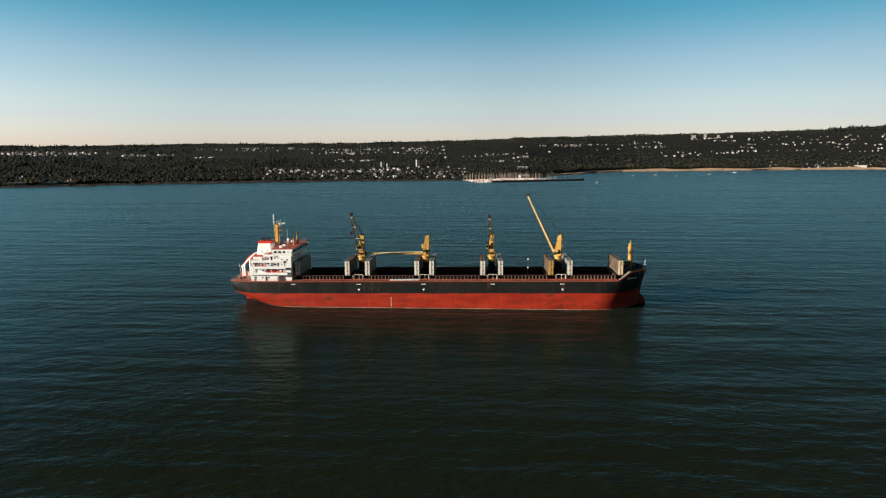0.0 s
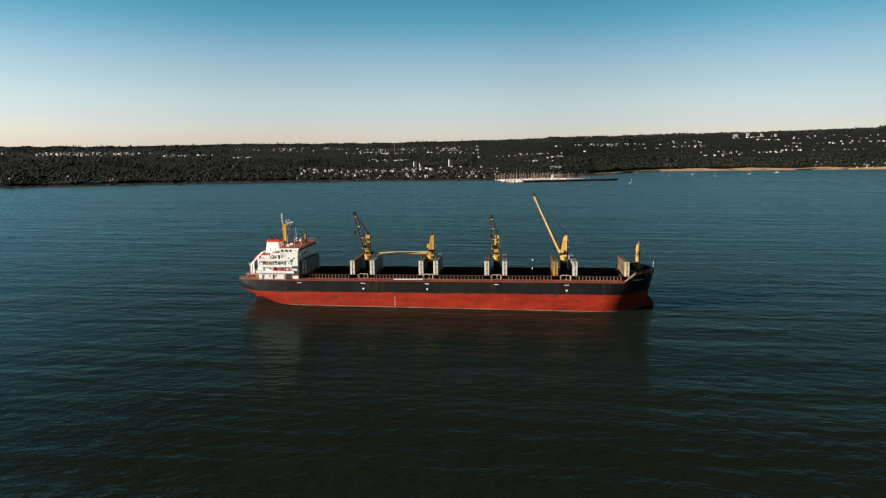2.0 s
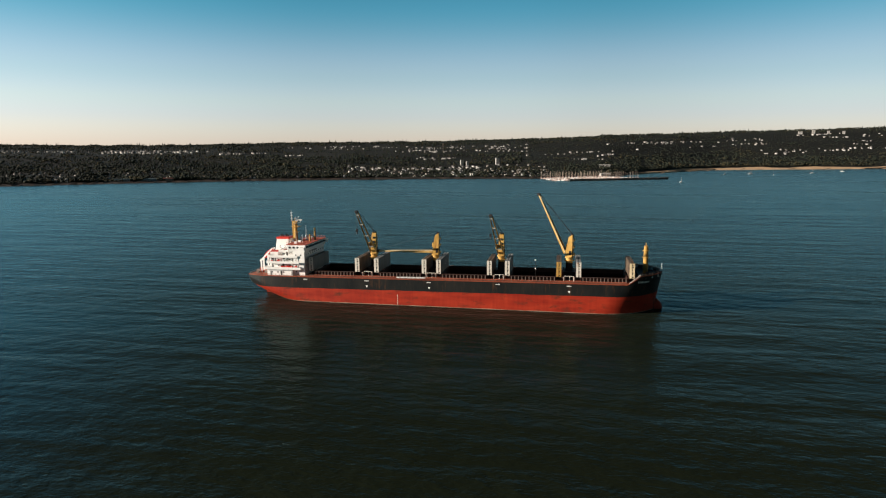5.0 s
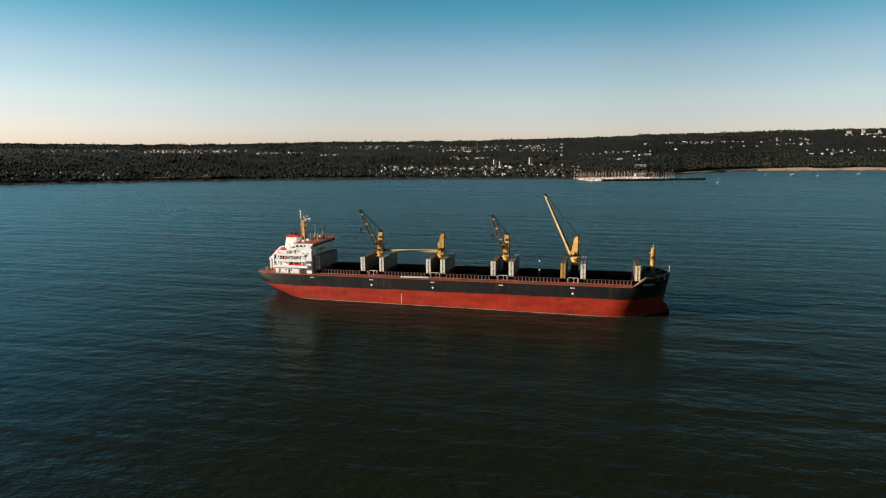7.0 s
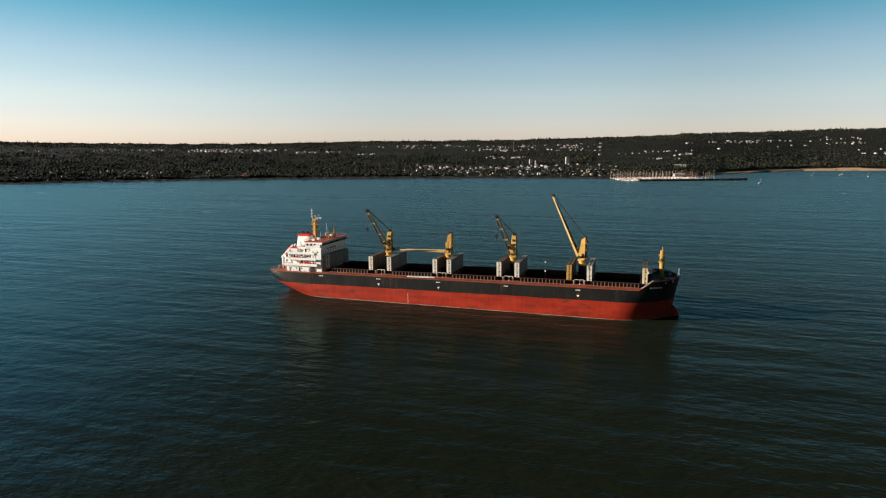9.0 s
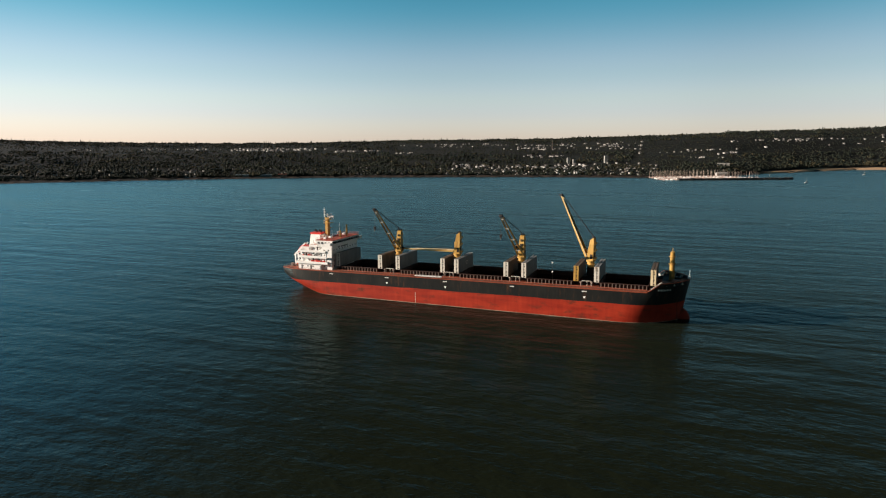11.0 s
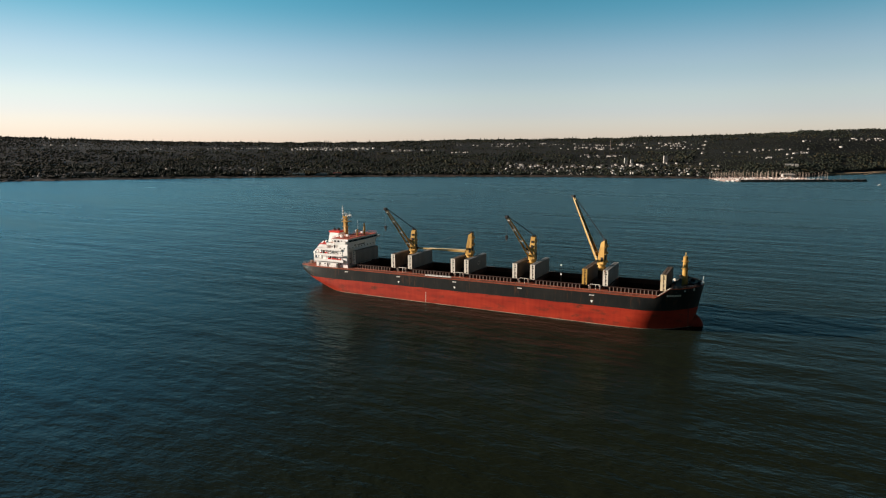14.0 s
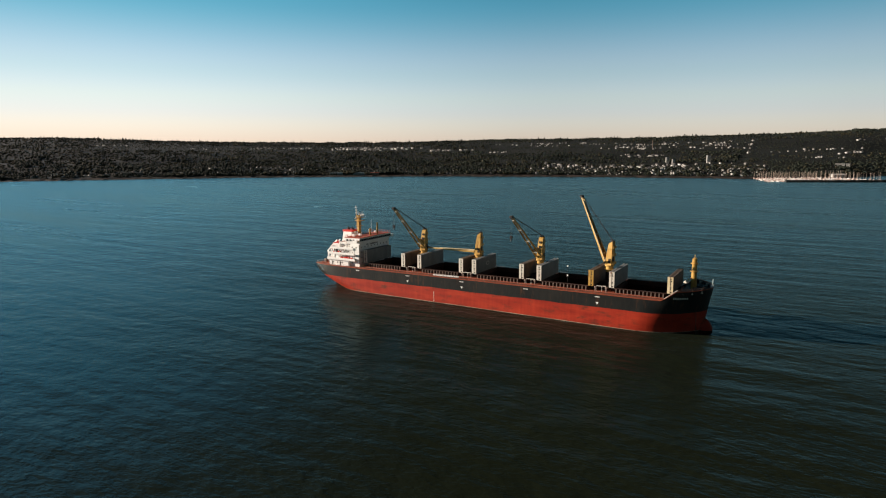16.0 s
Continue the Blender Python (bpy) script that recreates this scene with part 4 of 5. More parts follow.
for k in range(22):
    z = 9.5 - k * 0.52
    beam(bm, (90.5 + 0.02 * k, hy - 0.03 * k, z), (90.5 + 0.02 * k, hy - 0.03 * k, z - 0.5), 0.3 if k % 2 else 0.12, 0.12 if k % 2 else 0.3, 0.3 if k % 2 else 0.12, 0.12 if k % 2 else 0.3, up=(1, 0, 0))
part("anchor_chain", bm, M_COAM, ship, "rusty anchor chain running into the sea")
# bars standing for lettering on the bow and the wheelhouse front
for k in range(9):
    x = 83.6 + k * 0.55
    y = half(x, 13.3) + 0.06
    bm = bmesh.new()
    box(bm, -0.19, 0.19, -0.03, 0.03, -0.35, 0.35)
    t = math.atan2(half(x + 0.5, 13.3) - half(x - 0.5, 13.3), 1.0)
    part("bow_lettering", bm, M_EDGE, ship, m=pose(x, -y, 13.3, 0, 0, -math.degrees(t)))
for k in range(10):
    if k == 2:
        continue
    y = -6.5 + k * 0.95
    boxed("front_lettering", HOUSE, M_DARK, -66.6, -66.55, y, y + 0.6, 22.3, 23.0)

# land: shoreline and ridge, as bearing from a point in the bay
CX, CY = 65.0, -280.0
# from 75 round to 252: unseen hills, added to block low sky light
SHORE = [(-108, 4000), (-100, 2400), (-88, 1950), (-76, 1750), (-64, 1590), (-53.8, 1560), (-37.7, 1550), (-32, 1560), (-20, 1555), (-8.5, 1575), (-2.5, 1590), (3, 1720), (8, 2060), (12.2, 2400), (21.3, 2705), (31.5, 3190), (45, 3500), (60, 3850), (75, 4000), (252, 4000)]
RISE = [(-108, 60), (-95, 30), (-70, 15), (-65, 16), (-61, 18), (-54, 13), (-40, 10), (-30, 12), (-22, 15.5), (-12, 17), (-3, 21), (4, 27), (8.5, 28), (13, 30), (20, 32), (32, 38), (45, 40), (75, 70), (120, 90), (200, 90), (252, 60)]


def shore_r(b):
    return interp(b, SHORE)


def ridge_r(b):
    return min(4450, shore_r(b) + 1350)


def land_h(b, r):
    rs, rr = shore_r(b), ridge_r(b)
    top = 69 + interp(b, RISE) / 1119 * rr - 7
    u = (r - rs) / (rr - rs)
    if u <= 0:
        return -1.0 + max(u, -1) * 3
    k = min(u, 1)
    k = 0.04 + 0.96 * (0.55 * k + 0.45 * k * k * (3 - 2 * k))
    h = 2.0 + (top - 2.0) * k * min(1, u * 12 + 0.15)
    x, y = CX + r * math.sin(radians(b)), CY + r * math.cos(radians(b))
    h += 9 * min(1, u * 4) * noise.fractal(Vector((x / 330, y / 330, 0.3)), 1.0, 2.0, 3) * (1 - 0.7 * k)
    if u > 1:
        h -= (u - 1) * 60
    return h


def land_p(b, r, up=0.0):
    return (CX + r * math.sin(radians(b)), CY + r * math.cos(radians(b)), land_h(b, r) + up)


B0, B1, NB, NR = -108.0, 252.0, 600, 46
verts, faces = [], []
for i in range(NB + 1):
    b = B0 + (B1 - B0) * i / NB
    rs = shore_r(b) + 6 * math.sin(b * 2.1) + 4 * math.sin(b * 5.3)
    for j in range(NR + 1):
        r = rs - 25 + (4750 - rs + 25) * (j / NR) ** 1.6
        verts.append(land_p(b, r))
for i in range(NB):
    for j in range(NR):
        a = i * (NR + 1) + j
        faces.append((a, a + NR + 1, a + NR + 2, a + 1))
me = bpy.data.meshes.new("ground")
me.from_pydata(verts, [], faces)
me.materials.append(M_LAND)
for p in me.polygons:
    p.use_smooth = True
tagged(new("ground", me), "low wooded hills along the far shore, with added unseen hills closing the bay", "hills", kind="structure")

# sandy beach
verts, faces = [], []
nb = 90
for i in range(nb + 1):
    b = 5.5 + (60 - 5.5) * i / nb
    rs = shore_r(b) + 6 * math.sin(b * 2.1) + 4 * math.sin(b * 5.3)
    w = (26 + 26 * (0.5 + 0.5 * math.sin(b * 1.3 + 1))) * min(1, (b - 5.0) / 3)
    for j, (o, z) in enumerate(((-18, -0.6), (4, 0.5), (w * 0.5, 2.6), (w, 4.6), (w + 10, 3.0))):
        r = rs + o
        verts.append((CX + r * math.sin(radians(b)), CY + r * math.cos(radians(b)), max(z, land_h(b, r) + 0.5 if 0 < j < 4 else z)))
for i in range(nb):
    for j in range(4):
        a = i * 5 + j
        faces.append((a, a + 5, a + 6, a + 1))
me = bpy.data.meshes.new("beach")
me.from_pydata(verts, [], faces)
me.materials.append(M_SAND)
tagged(new("beach", me), "narrow sandy beach below the trees", "beach", kind="structure")
# dark pebble shore below the town and the woods
verts, faces = [], []
nb = 260
for i in range(nb + 1):
    b = -86 + (6.5 + 86) * i / nb
    rs = shore_r(b) + 6 * math.sin(b * 2.1) + 4 * math.sin(b * 5.3)
    w = 12 + 5 * math.sin(b * 1.7) + 3 * math.sin(b * 6.1)
    for o, z in ((-16, -0.5), (0, 0.6), (w, 2.6), (w + 6, 1.2)):
        r = rs + o
        verts.append((CX + r * math.sin(radians(b)), CY + r * math.cos(radians(b)), max(z, land_h(b, r) + 0.4) if -5 < o <= w else z))
for i in range(nb):
    for j in range(3):
        a = i * 4 + j
        faces.append((a, a + 4, a + 5, a + 1))
me = bpy.data.meshes.new("shore")
me.from_pydata(verts, [], faces)
me.materials.append(M_SHORE)
tagged(new("shore", me), "narrow brown pebble shore below the trees", "shore", kind="structure")
# ---- land cover ----
rng = np.random.default_rng(7)


def blob(seed, flat=1.0):
    """A rough low clump of foliage: an icosahedron with uneven points."""
    g = np.random.default_rng(seed)
    b = bmesh.new()
    bmesh.ops.create_icosphere(b, subdivisions=1, radius=1.0)
    v = np.array([p.co[:] for p in b.verts])
    b.verts.index_update()
    f = np.array([[p.index for p in q.verts] for q in b.faces])
    b.free()
    v *= g.uniform(0.6, 1.35, (len(v), 1))
    v[:, 2] *= flat
    return v, f


def leafy(seed, clumps=4):
    """A broad crown of several clumps over a short trunk, one metre high and wide in all."""
    g = np.random.default_rng(seed)
    vs, fs, n = [], [], 0
    for k in range(clumps):
        v, f = blob(seed * 9 + k, 0.85)
        r = g.uniform(0.20, 0.32)
        a = g.uniform(0, 6.28)
        d = g.uniform(0.05, 0.24)
        v = v * r + (d * math.cos(a), d * math.sin(a), g.uniform(0.45, 0.74))
        vs.append(v), fs.append(f + n)
        n += len(v)
    t = np.array([(-0.03, -0.03, 0), (0.04, -0.02, 0), (0, 0.04, 0), (0, 0, 0.55)])
    vs.append(t), fs.append(np.array([(0, 1, 3), (1, 2, 3), (2, 0, 3)]) + n)
    return np.concatenate(vs), np.concatenate(fs)


def conifer(seed):
    """A pointed evergreen of ragged tiers."""
    g = np.random.default_rng(seed)
    vs, fs, n = [], [], 0
    for k, (z0, z1, r) in enumerate(((0.08, 0.5, 0.24), (0.34, 0.76, 0.18), (0.58, 1.0, 0.11))):
        a = np.arange(7) / 7 * 6.283 + g.uniform(0, 6)
        rr = r * g.uniform(0.7, 1.25, 7)
        v = np.stack([rr * np.cos(a), rr * np.sin(a), z0 + g.uniform(-0.05, 0.05, 7)], 1)
        v = np.concatenate([v, [(0, 0, z1)]])
        vs.append(v), fs.append(np.array([(i, (i + 1) % 7, 7) for i in range(7)]) + n)
        n += 8
    return np.concatenate(vs), np.concatenate(fs)


KINDS = [leafy(s) for s in (1, 2, 3, 4, 5)] + [conifer(s) for s in (1, 2, 3)] + [leafy(s, 2) for s in (6, 7, 8, 9)]

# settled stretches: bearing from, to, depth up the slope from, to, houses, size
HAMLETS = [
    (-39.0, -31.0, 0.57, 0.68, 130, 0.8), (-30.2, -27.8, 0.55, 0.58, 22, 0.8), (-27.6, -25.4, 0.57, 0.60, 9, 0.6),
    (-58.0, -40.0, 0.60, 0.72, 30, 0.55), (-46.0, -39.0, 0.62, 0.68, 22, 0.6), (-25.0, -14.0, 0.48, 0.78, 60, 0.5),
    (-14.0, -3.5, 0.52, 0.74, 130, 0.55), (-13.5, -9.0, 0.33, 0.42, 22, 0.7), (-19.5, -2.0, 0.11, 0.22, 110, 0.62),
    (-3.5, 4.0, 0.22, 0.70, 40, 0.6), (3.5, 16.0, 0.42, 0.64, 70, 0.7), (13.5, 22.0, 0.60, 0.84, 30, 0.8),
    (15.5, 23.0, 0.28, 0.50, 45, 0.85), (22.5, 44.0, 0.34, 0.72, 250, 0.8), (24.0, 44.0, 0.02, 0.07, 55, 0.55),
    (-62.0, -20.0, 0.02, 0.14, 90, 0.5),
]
houses_near, houses_far = [], []
tries = 0
while len(houses_near) < 290 and tries < 16000:
    tries += 1
    b = rng.choice([rng.uniform(-19, -1.5), rng.uniform(-19, -1.5), rng.uniform(-19, -1.5), rng.uniform(-62, -19), rng.uniform(24, 44)])
    off = 22 + 190 * rng.random() ** 1.3 if b < 3 else rng.uniform(75, 200)
    if b < -19 and rng.random() < 0.45:
        continue
    r = shore_r(b) + off
    if all((b - q[0]) ** 2 * 700 + (r - q[1]) ** 2 > 150 for q in houses_near):
        houses_near.append((b, r, rng.uniform(0.36, 0.74), rng.uniform(-75, 5)))
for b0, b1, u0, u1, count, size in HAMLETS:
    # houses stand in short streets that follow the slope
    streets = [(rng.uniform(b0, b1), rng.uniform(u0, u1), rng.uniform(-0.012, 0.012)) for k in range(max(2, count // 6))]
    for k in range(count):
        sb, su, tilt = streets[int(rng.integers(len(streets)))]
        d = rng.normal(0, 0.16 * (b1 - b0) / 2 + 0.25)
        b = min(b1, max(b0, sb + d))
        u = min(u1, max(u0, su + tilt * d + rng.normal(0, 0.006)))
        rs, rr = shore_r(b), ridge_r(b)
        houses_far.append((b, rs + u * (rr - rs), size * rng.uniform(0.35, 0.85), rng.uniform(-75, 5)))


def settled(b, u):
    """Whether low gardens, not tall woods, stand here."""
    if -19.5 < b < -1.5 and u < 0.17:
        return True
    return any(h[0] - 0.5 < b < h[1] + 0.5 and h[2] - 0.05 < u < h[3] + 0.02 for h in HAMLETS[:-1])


clear = set()
for b, r, s, a in houses_near + houses_far:
    x, y = CX + r * math.sin(radians(b)), CY + r * math.cos(radians(b))
    dx, dy = -math.sin(radians(b)), -math.cos(radians(b))
    for k in ((0, 9, 18, 27, 36, 45) if b < -25 else (0, 9, 18)):
        clear.add((int((x + dx * k) // 9), int((y + dy * k) // 9)))

T = []
for cell in range(50000):
    b = rng.uniform(-86, 58)
    rs, rr = shore_r(b), ridge_r(b)
    u = rng.random() ** 1.25 * 1.12
    T.append((b, rs + (14 if b < 6 else 60) + u * (rr - rs)))
for cell in range(3600):
    b = rng.uniform(-86, 58)
    T.append((b, shore_r(b) + (16 if b < 6 else 70) + rng.exponential(22)))
for cell in range(6000):
    b = rng.uniform(-86, 58)
    T.append((b, ridge_r(b) + rng.normal(0, 45)))
buckets = {}
for b, r in T:
    x, y, z = land_p(b, r)
    if (int(x // 9), int(y // 9)) in clear or r > 4700:
        continue
    rs, rr = shore_r(b), ridge_r(b)
    u = (r - rs) / (rr - rs)
    wood = noise.noise(Vector((x / 240, y / 240, 9.0)))
    stand = noise.noise(Vector((x / 70, y / 70, 3.0)))
    con = rng.random() < 0.06 + 0.5 * max(0, wood) + (0.35 if b > 26 and u > 0.85 else 0)
    olive = not con and rng.random() < 0.10 + 0.9 * max(0, noise.noise(Vector((x / 150, y / 150, 21.0))) - 0.05) + (0.35 if b > 9 and r - rs < 110 else 0)
    k = int(rng.integers(5, 8)) if con else int(rng.integers(0, 5) if u < 0.35 or u > 0.85 else rng.integers(8, 12))
    h = rng.uniform(8, 13) if con else rng.uniform(4.8, 8.2)
    h *= 1 + 0.75 * stand
    if settled(b, u):
        h *= 0.85 if u < 0.2 else 0.62
    elif b > 28 and u > 0.85:
        h *= 1.5
    wide = h * (rng.uniform(0.9, 1.15) if con else rng.uniform(1.05, 1.6))
    buckets.setdefault((("conifer", "leafy", "olive")[0 if con else 2 if olive else 1], k), []).append((x, y, z - 0.6, wide, h, rng.uniform(0, 6.28)))
WOODS = {q: ([], [], [0]) for q in ("conifer", "leafy", "olive")}
for (q, k), rows in buckets.items():
    v0, f0 = KINDS[k]
    vs, fs, n = WOODS[q]
    a = np.array(rows)
    c, s = np.cos(a[:, 5])[:, None], np.sin(a[:, 5])[:, None]
    X = (v0[None, :, 0] * c - v0[None, :, 1] * s) * a[:, 3:4] + a[:, 0:1]
    Y = (v0[None, :, 0] * s + v0[None, :, 1] * c) * a[:, 3:4] + a[:, 1:2]
    Z = v0[None, :, 2] * a[:, 4:5] + a[:, 2:3]
    vs.append(np.stack([X, Y, Z], 2).reshape(-1, 3))
    fs.append((f0[None] + (np.arange(len(a)) * len(v0))[:, None, None]).reshape(-1, 3) + n[0])
    n[0] += len(a) * len(v0)


def raw_mesh(name, v, f, material):
    me = bpy.data.meshes.new(name)
    me.vertices.add(len(v))
    me.vertices.foreach_set("co", np.ascontiguousarray(v, np.float32).ravel())
    me.loops.add(f.size)
    me.loops.foreach_set("vertex_index", np.ascontiguousarray(f, np.int32).ravel())
    me.polygons.add(len(f))
    me.polygons.foreach_set("loop_start", np.arange(0, f.size, f.shape[1], dtype=np.int32))
    me.update(calc_edges=True)
    me.materials.append(material)
    return new(name, me)


for q, name, material, label in (("conifer", "evergreen_woodland", M_CONIFER, "dark pointed evergreens in stands on the hills"), ("leafy", "leafy_woodland", M_FOREST, "dark green leafy trees covering the far shore"), ("olive", "olive_woodland", M_OLIVE, "olive and brown trees turning among the woods")):
    tagged(raw_mesh(name, np.concatenate(WOODS[q][0]), np.concatenate(WOODS[q][1]), material), label, "trees", kind="stuff")


# houses along the water: one of each kind, then copies
def house(name, w, d, h, roof, wall_mat, roof_mat, label, storeys=2):
    top = tagged(new(name), label, "house", "houses along the far shore")
    bm = bmesh.new()
    box(bm, -w / 2, w / 2, -d / 2, d / 2, -3, h)
    part("wall", bm, wall_mat, top)
    bm = bmesh.new()
    o = 0.6
    if roof > 0:
        v = [bm.verts.new(p) for p in ((-w / 2 - o, -d / 2 - o, h), (w / 2 + o, -d / 2 - o, h), (w / 2 + o, d / 2 + o, h), (-w / 2 - o, d / 2 + o, h), (-w / 2 - o, 0, h + roof), (w / 2 + o, 0, h + roof))]
        for f in ((0, 1, 5, 4), (2, 3, 4, 5), (0, 4, 3), (1, 2, 5), (3, 2, 1, 0)):
            bm.faces.new([v[i] for i in f])
    else:
        box(bm, -w / 2 - 0.3, w / 2 + 0.3, -d / 2 - 0.3, d / 2 + 0.3, h, h + 0.5)
    part("roof", bm, roof_mat, top)
    for s in range(storeys):
        z = 0.9 + s * h / storeys
        n = max(2, int(w / 3.2))
        for i in range(n):
            x = -w / 2 + w * (i + 0.5) / n
            boxed("window", top, M_GLASS, x - 0.75, x + 0.75, -d / 2 - 0.05, -d / 2 + 0.1, z, z + 1.4)
    return top


protos = [
    house("house", 9, 8, 6.0, 3.0, M_WALL, M_ROOF, "white two-storey house with a grey gable roof"),
    house("house", 11, 9, 6.5, 2.6, M_WALL2, M_ROOF, "tan wooden house with a dark gable roof"),
    house("house", 8, 9, 7.0, 3.4, M_WALL, M_ROOF, "narrow white house with a steep grey roof"),
    house("house", 13, 9, 5.5, 2.2, M_WALL2, M_ROOF, "broad brown house with a low grey roof"),
    house("apartment_house", 18, 11, 10.5, 0, M_WALL, M_ROOF, "pale three-storey apartment house with a flat roof", 3),
    house("apartment_house", 15, 12, 13.5, 0, M_WALL2, M_ROOF, "tan four-storey apartment house with a flat roof", 4),
]
for i, (b, r, s, a) in enumerate(houses_near):
    k = (0, 1, 2, 0, 2, 3, 0, 2, 1, 4, 0, 5)[i % 12] if b > -20 else (1, 3, 0, 3, 1)[i % 5]
    x, y, z = land_p(b, r)
    m = Matrix.LocRotScale((x, y, z), Euler((0, 0, radians(a - b))), Vector((s, s, s)))
    if i < 6:
        protos[i].matrix_basis = m
    else:
        copy_thing(protos[k], m)

# tall buildings that stand out of the woods
for w, d, h, b, r in ((10, 12, 20, -6.2, 1905), (8, 10, 17, -9.4, 1890), (7, 9, 14, -8.9, 1880), (18, 11, 14, 18.3, 3690), (13, 10, 18, 19.2, 3740), (10, 10, 15, 20.2, 3740), (10, 10, 14, 21.2, 3740)):
    t = house("tower_block", w, d, h, 0, M_WALL, M_ROOF, "white concrete tower block above the trees", int(h / 3))
    x, y, z = land_p(b, r)
    t.matrix_basis = pose(x, y, z, 0, 0, -b + 12)
    tagged(t, category="building", group="tower blocks on the hill")
bm = bmesh.new()
x, y, z = land_p(-11.0, 2300)
tube(bm, (x, y, z), (x, y, z + 32), 1.0, 0.5, 8)
box(bm, x - 1.5, x + 1.5, y - 1.5, y + 1.5, z + 24, z + 25)
tagged(part("radio_mast", bm, M_STAY), "slender grey mast standing among trees", "mast")

# the many houses up the slopes
vs, fs, vr, fr = [], [], [], []
CUBE = np.array([(-1, -1, 0), (1, -1, 0), (1, 1, 0), (-1, 1, 0), (-1, -1, 1), (1, -1, 1), (1, 1, 1), (-1, 1, 1)], float)
CF = np.array([(4, 5, 6, 7), (0, 1, 5, 4), (1, 2, 6, 5), (2, 3, 7, 6), (3, 0, 4, 7)])
RV = np.array([(-1.1, -1.1, 0), (1.1, -1.1, 0), (1.1, 1.1, 0), (-1.1, 1.1, 0), (-0.6, 0, 1), (0.6, 0, 1)], float)
RF = np.array([(0, 1, 5, 4), (2, 3, 4, 5), (3, 0, 4, 4), (1, 2, 5, 5)])
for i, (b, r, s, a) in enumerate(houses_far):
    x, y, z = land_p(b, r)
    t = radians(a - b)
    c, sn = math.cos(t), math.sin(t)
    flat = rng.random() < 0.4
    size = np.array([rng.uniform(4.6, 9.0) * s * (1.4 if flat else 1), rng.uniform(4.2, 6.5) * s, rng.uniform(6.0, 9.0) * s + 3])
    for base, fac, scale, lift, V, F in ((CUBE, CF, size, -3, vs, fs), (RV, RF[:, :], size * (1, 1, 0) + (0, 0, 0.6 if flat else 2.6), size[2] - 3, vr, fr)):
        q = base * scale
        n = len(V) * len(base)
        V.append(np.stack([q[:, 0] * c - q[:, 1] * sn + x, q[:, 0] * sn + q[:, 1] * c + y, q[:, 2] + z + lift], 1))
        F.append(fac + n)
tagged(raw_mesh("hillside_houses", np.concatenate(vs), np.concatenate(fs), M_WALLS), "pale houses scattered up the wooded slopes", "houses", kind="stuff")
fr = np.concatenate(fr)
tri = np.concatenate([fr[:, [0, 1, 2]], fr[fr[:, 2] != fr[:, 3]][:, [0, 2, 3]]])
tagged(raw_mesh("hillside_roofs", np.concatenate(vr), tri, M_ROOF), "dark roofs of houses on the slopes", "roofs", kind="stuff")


# marina: rock mole, pontoons, boats with bare masts
def sailboat(name, L, mast_h, label, cat="sailing boat", group="boats in the marina", paint=M_BOAT):
    top = tagged(new(name), label, cat, group)
    bm = bmesh.new()
    rows = []
    for k in range(9):
        u = k / 8
        x = -L / 2 + L * u
        w = L * 0.15 * (0.72 + 0.28 * math.sin(min(u, 0.5) * math.pi)) * (1 - max(0, (u - 0.45) / 0.55) ** 2.2) + 0.02
        h = L * 0.10 * (1 + 0.35 * u * u)
        rows.append([bm.verts.new((x, s * w * q, z)) for s, q, z in ((-1, 0.55, -0.25), (-1, 1, h), (1, 1, h), (1, 0.55, -0.25))])
    for p, q in zip(rows, rows[1:]):
        for i in range(3):
            bm.faces.new((p[i], q[i], q[i + 1], p[i + 1]))
    bm.faces.new(rows[0])
    part("boat_hull", bm, paint, top)
    bm = bmesh.new()
    h = L * 0.10
    frustum(bm, ((-L * 0.22, -L * 0.09, h), (L * 0.18, -L * 0.07, h), (L * 0.18, L * 0.07, h), (-L * 0.22, L * 0.09, h)), ((-L * 0.2, -L * 0.07, h * 1.9), (L * 0.1, -L * 0.05, h * 1.9), (L * 0.1, L * 0.05, h * 1.9), (-L * 0.2, L * 0.07, h * 1.9)))
    part("cabin", bm, paint, top)
    if mast_h:
        bm = bmesh.new()
        tube(bm, (L * 0.08, 0, h), (L * 0.05, 0, mast_h), 0.17, 0.13, 6)
        part("mast", bm, M_MAST, top)
        bm = bmesh.new()
        tube(bm, (L * 0.07, 0, h * 2.6), (-L * 0.36, 0, h * 2.7), 0.22, 0.22, 6)
        part("boom", bm, paint, top, "boom with a furled sail")
    return top


ends = (Vector((66, 1200, 0)), Vector((302, 1328, 0)))
along = (ends[1] - ends[0]).normalized()
back = Vector((-along.y, along.x, 0))
bm = bmesh.new()
beam(bm, ends[0] + Vector((0, 0, 1.2)), ends[1] + Vector((0, 0, 1.2)), 7.0, 5.0, 7.0, 5.0)
tagged(part("breakwater", bm, M_ROCK), "dark rock-faced mole in front of the marina", "breakwater", kind="structure")
vs, fs = [], []
for k in range(900):
    v, f = blob(k + 500, 0.8)
    p = ends[0].lerp(ends[1], rng.random()) + back * rng.normal(0, 2.2)
    fs.append(f + len(vs) * len(v))
    vs.append(v * rng.uniform(1.0, 2.1) + (p.x, p.y, rng.uniform(0.2, 3.6)))
tagged(raw_mesh("breakwater_rocks", np.concatenate(vs), np.concatenate(fs), M_ROCK), "dark rock mole sheltering the marina", "breakwater", kind="stuff")
boat_kinds = [sailboat("sailboat", 12, 19, "tan-coloured sailing boat with a bare mast at its berth", paint=M_BOATS), sailboat("sailboat", 10, 16, "small tan sailing boat with a bare mast", paint=M_BOATS), sailboat("motorboat", 12, 0, "white motorboat at its berth", "motorboat")]
i = 0
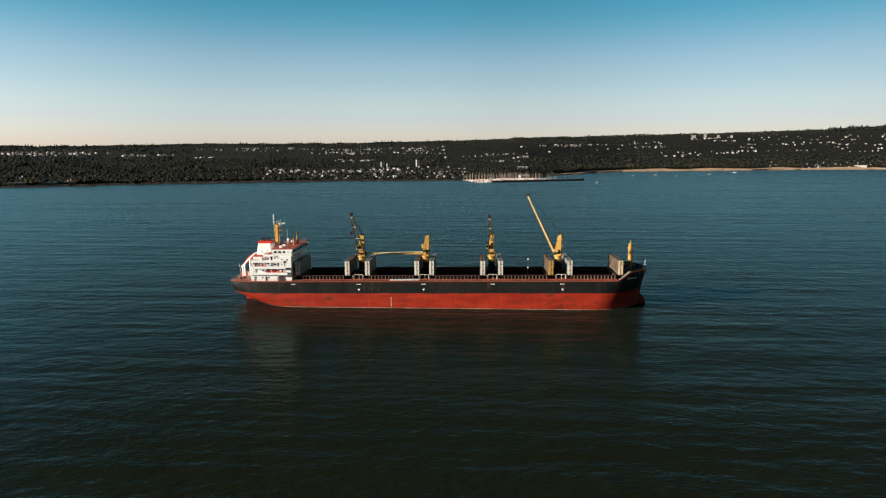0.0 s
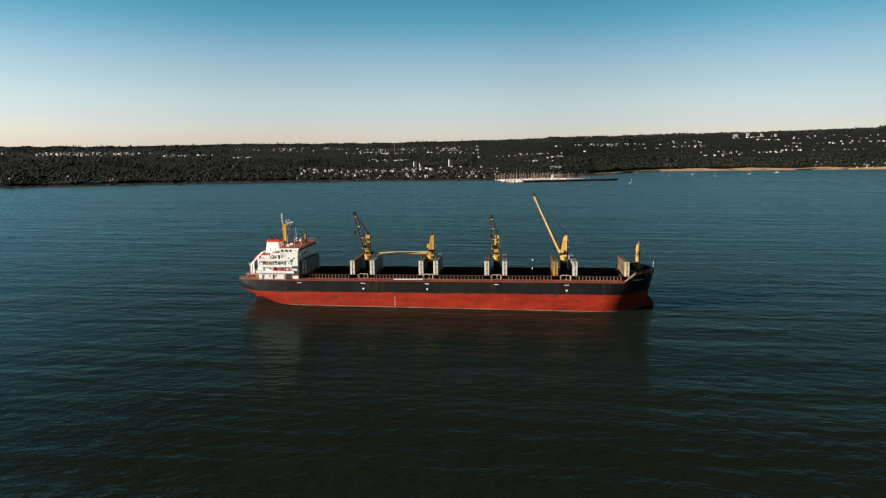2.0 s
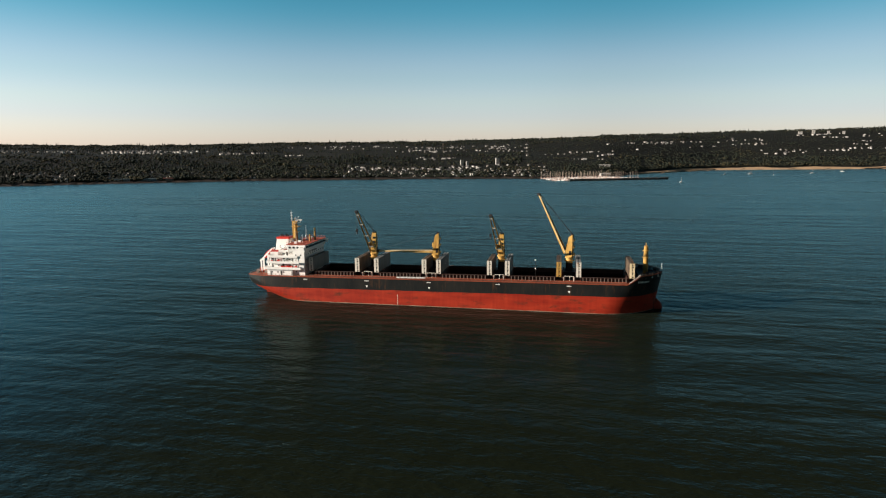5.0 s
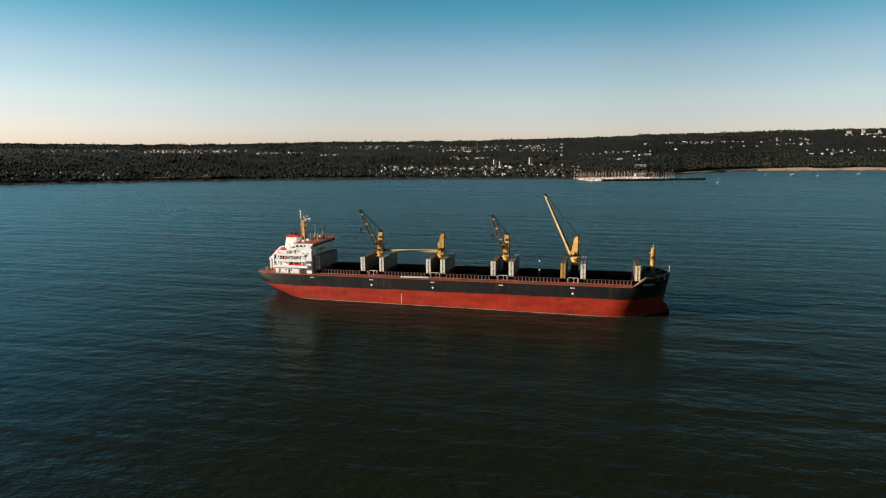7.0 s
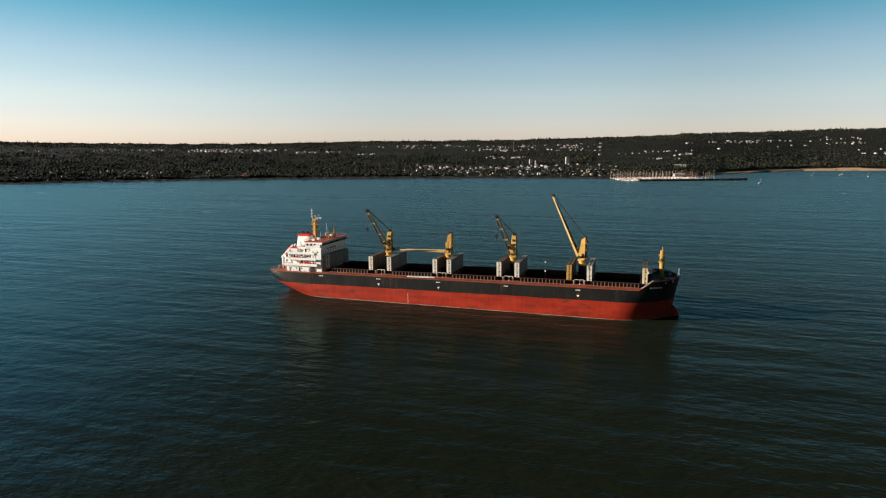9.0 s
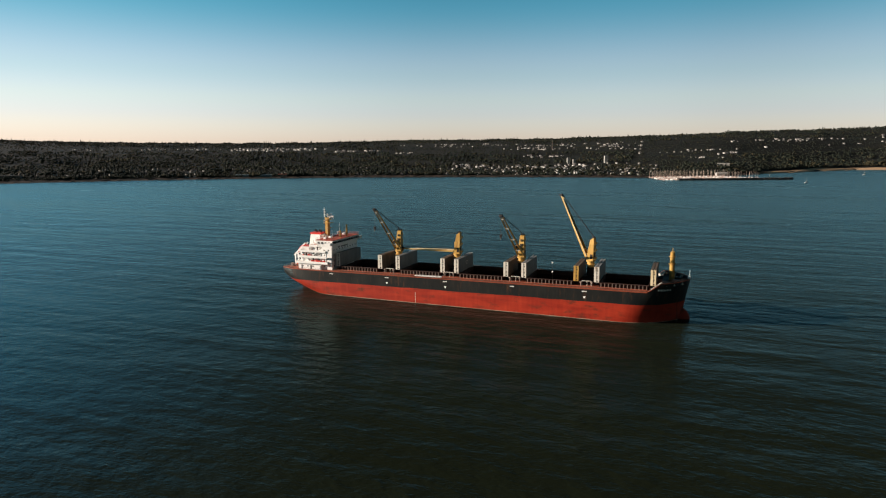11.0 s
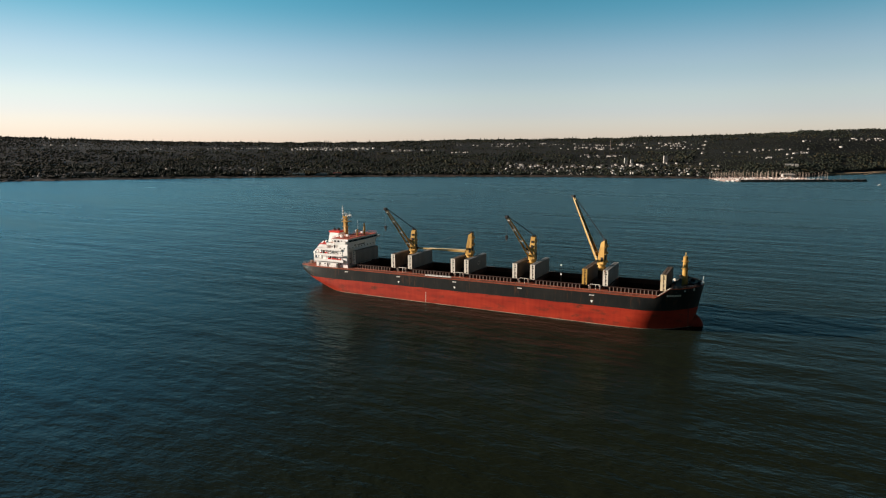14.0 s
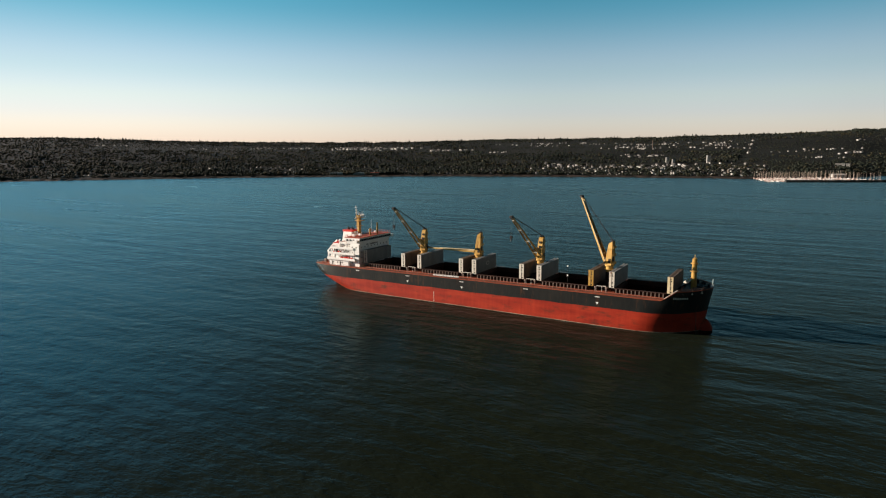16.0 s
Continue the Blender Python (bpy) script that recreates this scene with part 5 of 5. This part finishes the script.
for row in range(6):
    o = 16 + row * 24
    p0 = ends[0] + along * (-34 + row * 5) + back * o
    length = 262 - row * 12
    bm = bmesh.new()
    q0, q1 = p0, p0 + along * length
    beam(bm, q0 + Vector((0, 0, 0.3)), q1 + Vector((0, 0, 0.3)), 2.4, 0.7, 2.4, 0.7)
    tagged(part("pontoon", bm, M_PLANK), "grey plank pontoon between berthed boats", "pontoon", "pontoons of the marina")
    for k in range(int(length / 8.5)):
        for s in (-1, 1):
            if rng.random() < 0.10:
                continue
            p = p0 + along * (k * 8.5 + rng.uniform(2, 6)) + back * (s * 7.6)
            kind = int(rng.choice([0, 1, 1, 2, 2]))
            m = pose(p.x, p.y, 0.1, 0, 0, math.degrees(math.atan2(back.y, back.x)) + (0 if s > 0 else 180) + rng.uniform(-3, 3))
            if i < 3:
                boat_kinds[i].matrix_basis = m
            else:
                copy_thing(boat_kinds[kind], m)
            i += 1
t = house("clubhouse", 26, 12, 6, 2.5, M_WALL, M_WALL, "long white clubhouse behind the marina")
t.matrix_basis = pose(160, 1420, 2.0, 0, 0, 22)
tagged(t, category="building", group="marina buildings")
bm = bmesh.new()
box(bm, 130, 196, 1410, 1436, -3, 2.2)
tagged(part("quay", bm, M_ROCK), "stone quay under the clubhouse", "quay", kind="structure")
t = house("boat_shed", 30, 12, 5, 2.0, M_WALL, M_WALL, "white boat shed among the shore trees")
x, y, z = land_p(3.2, 1900)
t.matrix_basis = pose(x, y, z + 2, 0, 0, 5)
tagged(t, category="building", group="marina buildings")

# long low buildings by the water
for w, d, h, b, off, wm, rm, label in ((30, 12, 5, -38.0, 24, M_SHED, M_SHED, "long blue-grey shed on the shore"), (42, 12, 5, -36.3, 22, M_SHED, M_SHED, "long blue-grey shed on the shore"), (22, 11, 5, -34.6, 20, M_WALL2, M_PINK, "low house with a red-brown roof on the shore"), (46, 12, 5.5, 30.2, 50, M_WALL, M_WALL, "long white beach pavilion with a row of windows"), (40, 12, 6, -55.0, 70, M_WALL2, M_ROOF, "long pale building among shore trees")):
    t = house("shore_building", w, d, h, 0, wm, rm, label, 1)
    r = shore_r(b) + off
    x, y, z = land_p(b, r)
    t.matrix_basis = pose(x, y, z, 0, 0, -b - 8)
    tagged(t, category="building", group="low buildings by the water")

# yachts at anchor off the beach
for (x, y), L, mh, a in (((306, 1168), 9, 11, 40), ((503, 1630), 9, 11, 20), ((585, 1680), 15, 21, 15), ((626, 1612), 8, 10, 60), ((777, 1760), 13, 15, 10), ((924, 1932), 12, 15, -20)):
    t = sailboat("yacht", L, mh, "white yacht at anchor with its sails down", "yacht", "yachts at anchor off the beach")
    t.matrix_basis = pose(x, y, 0.1, 0, 0, a)
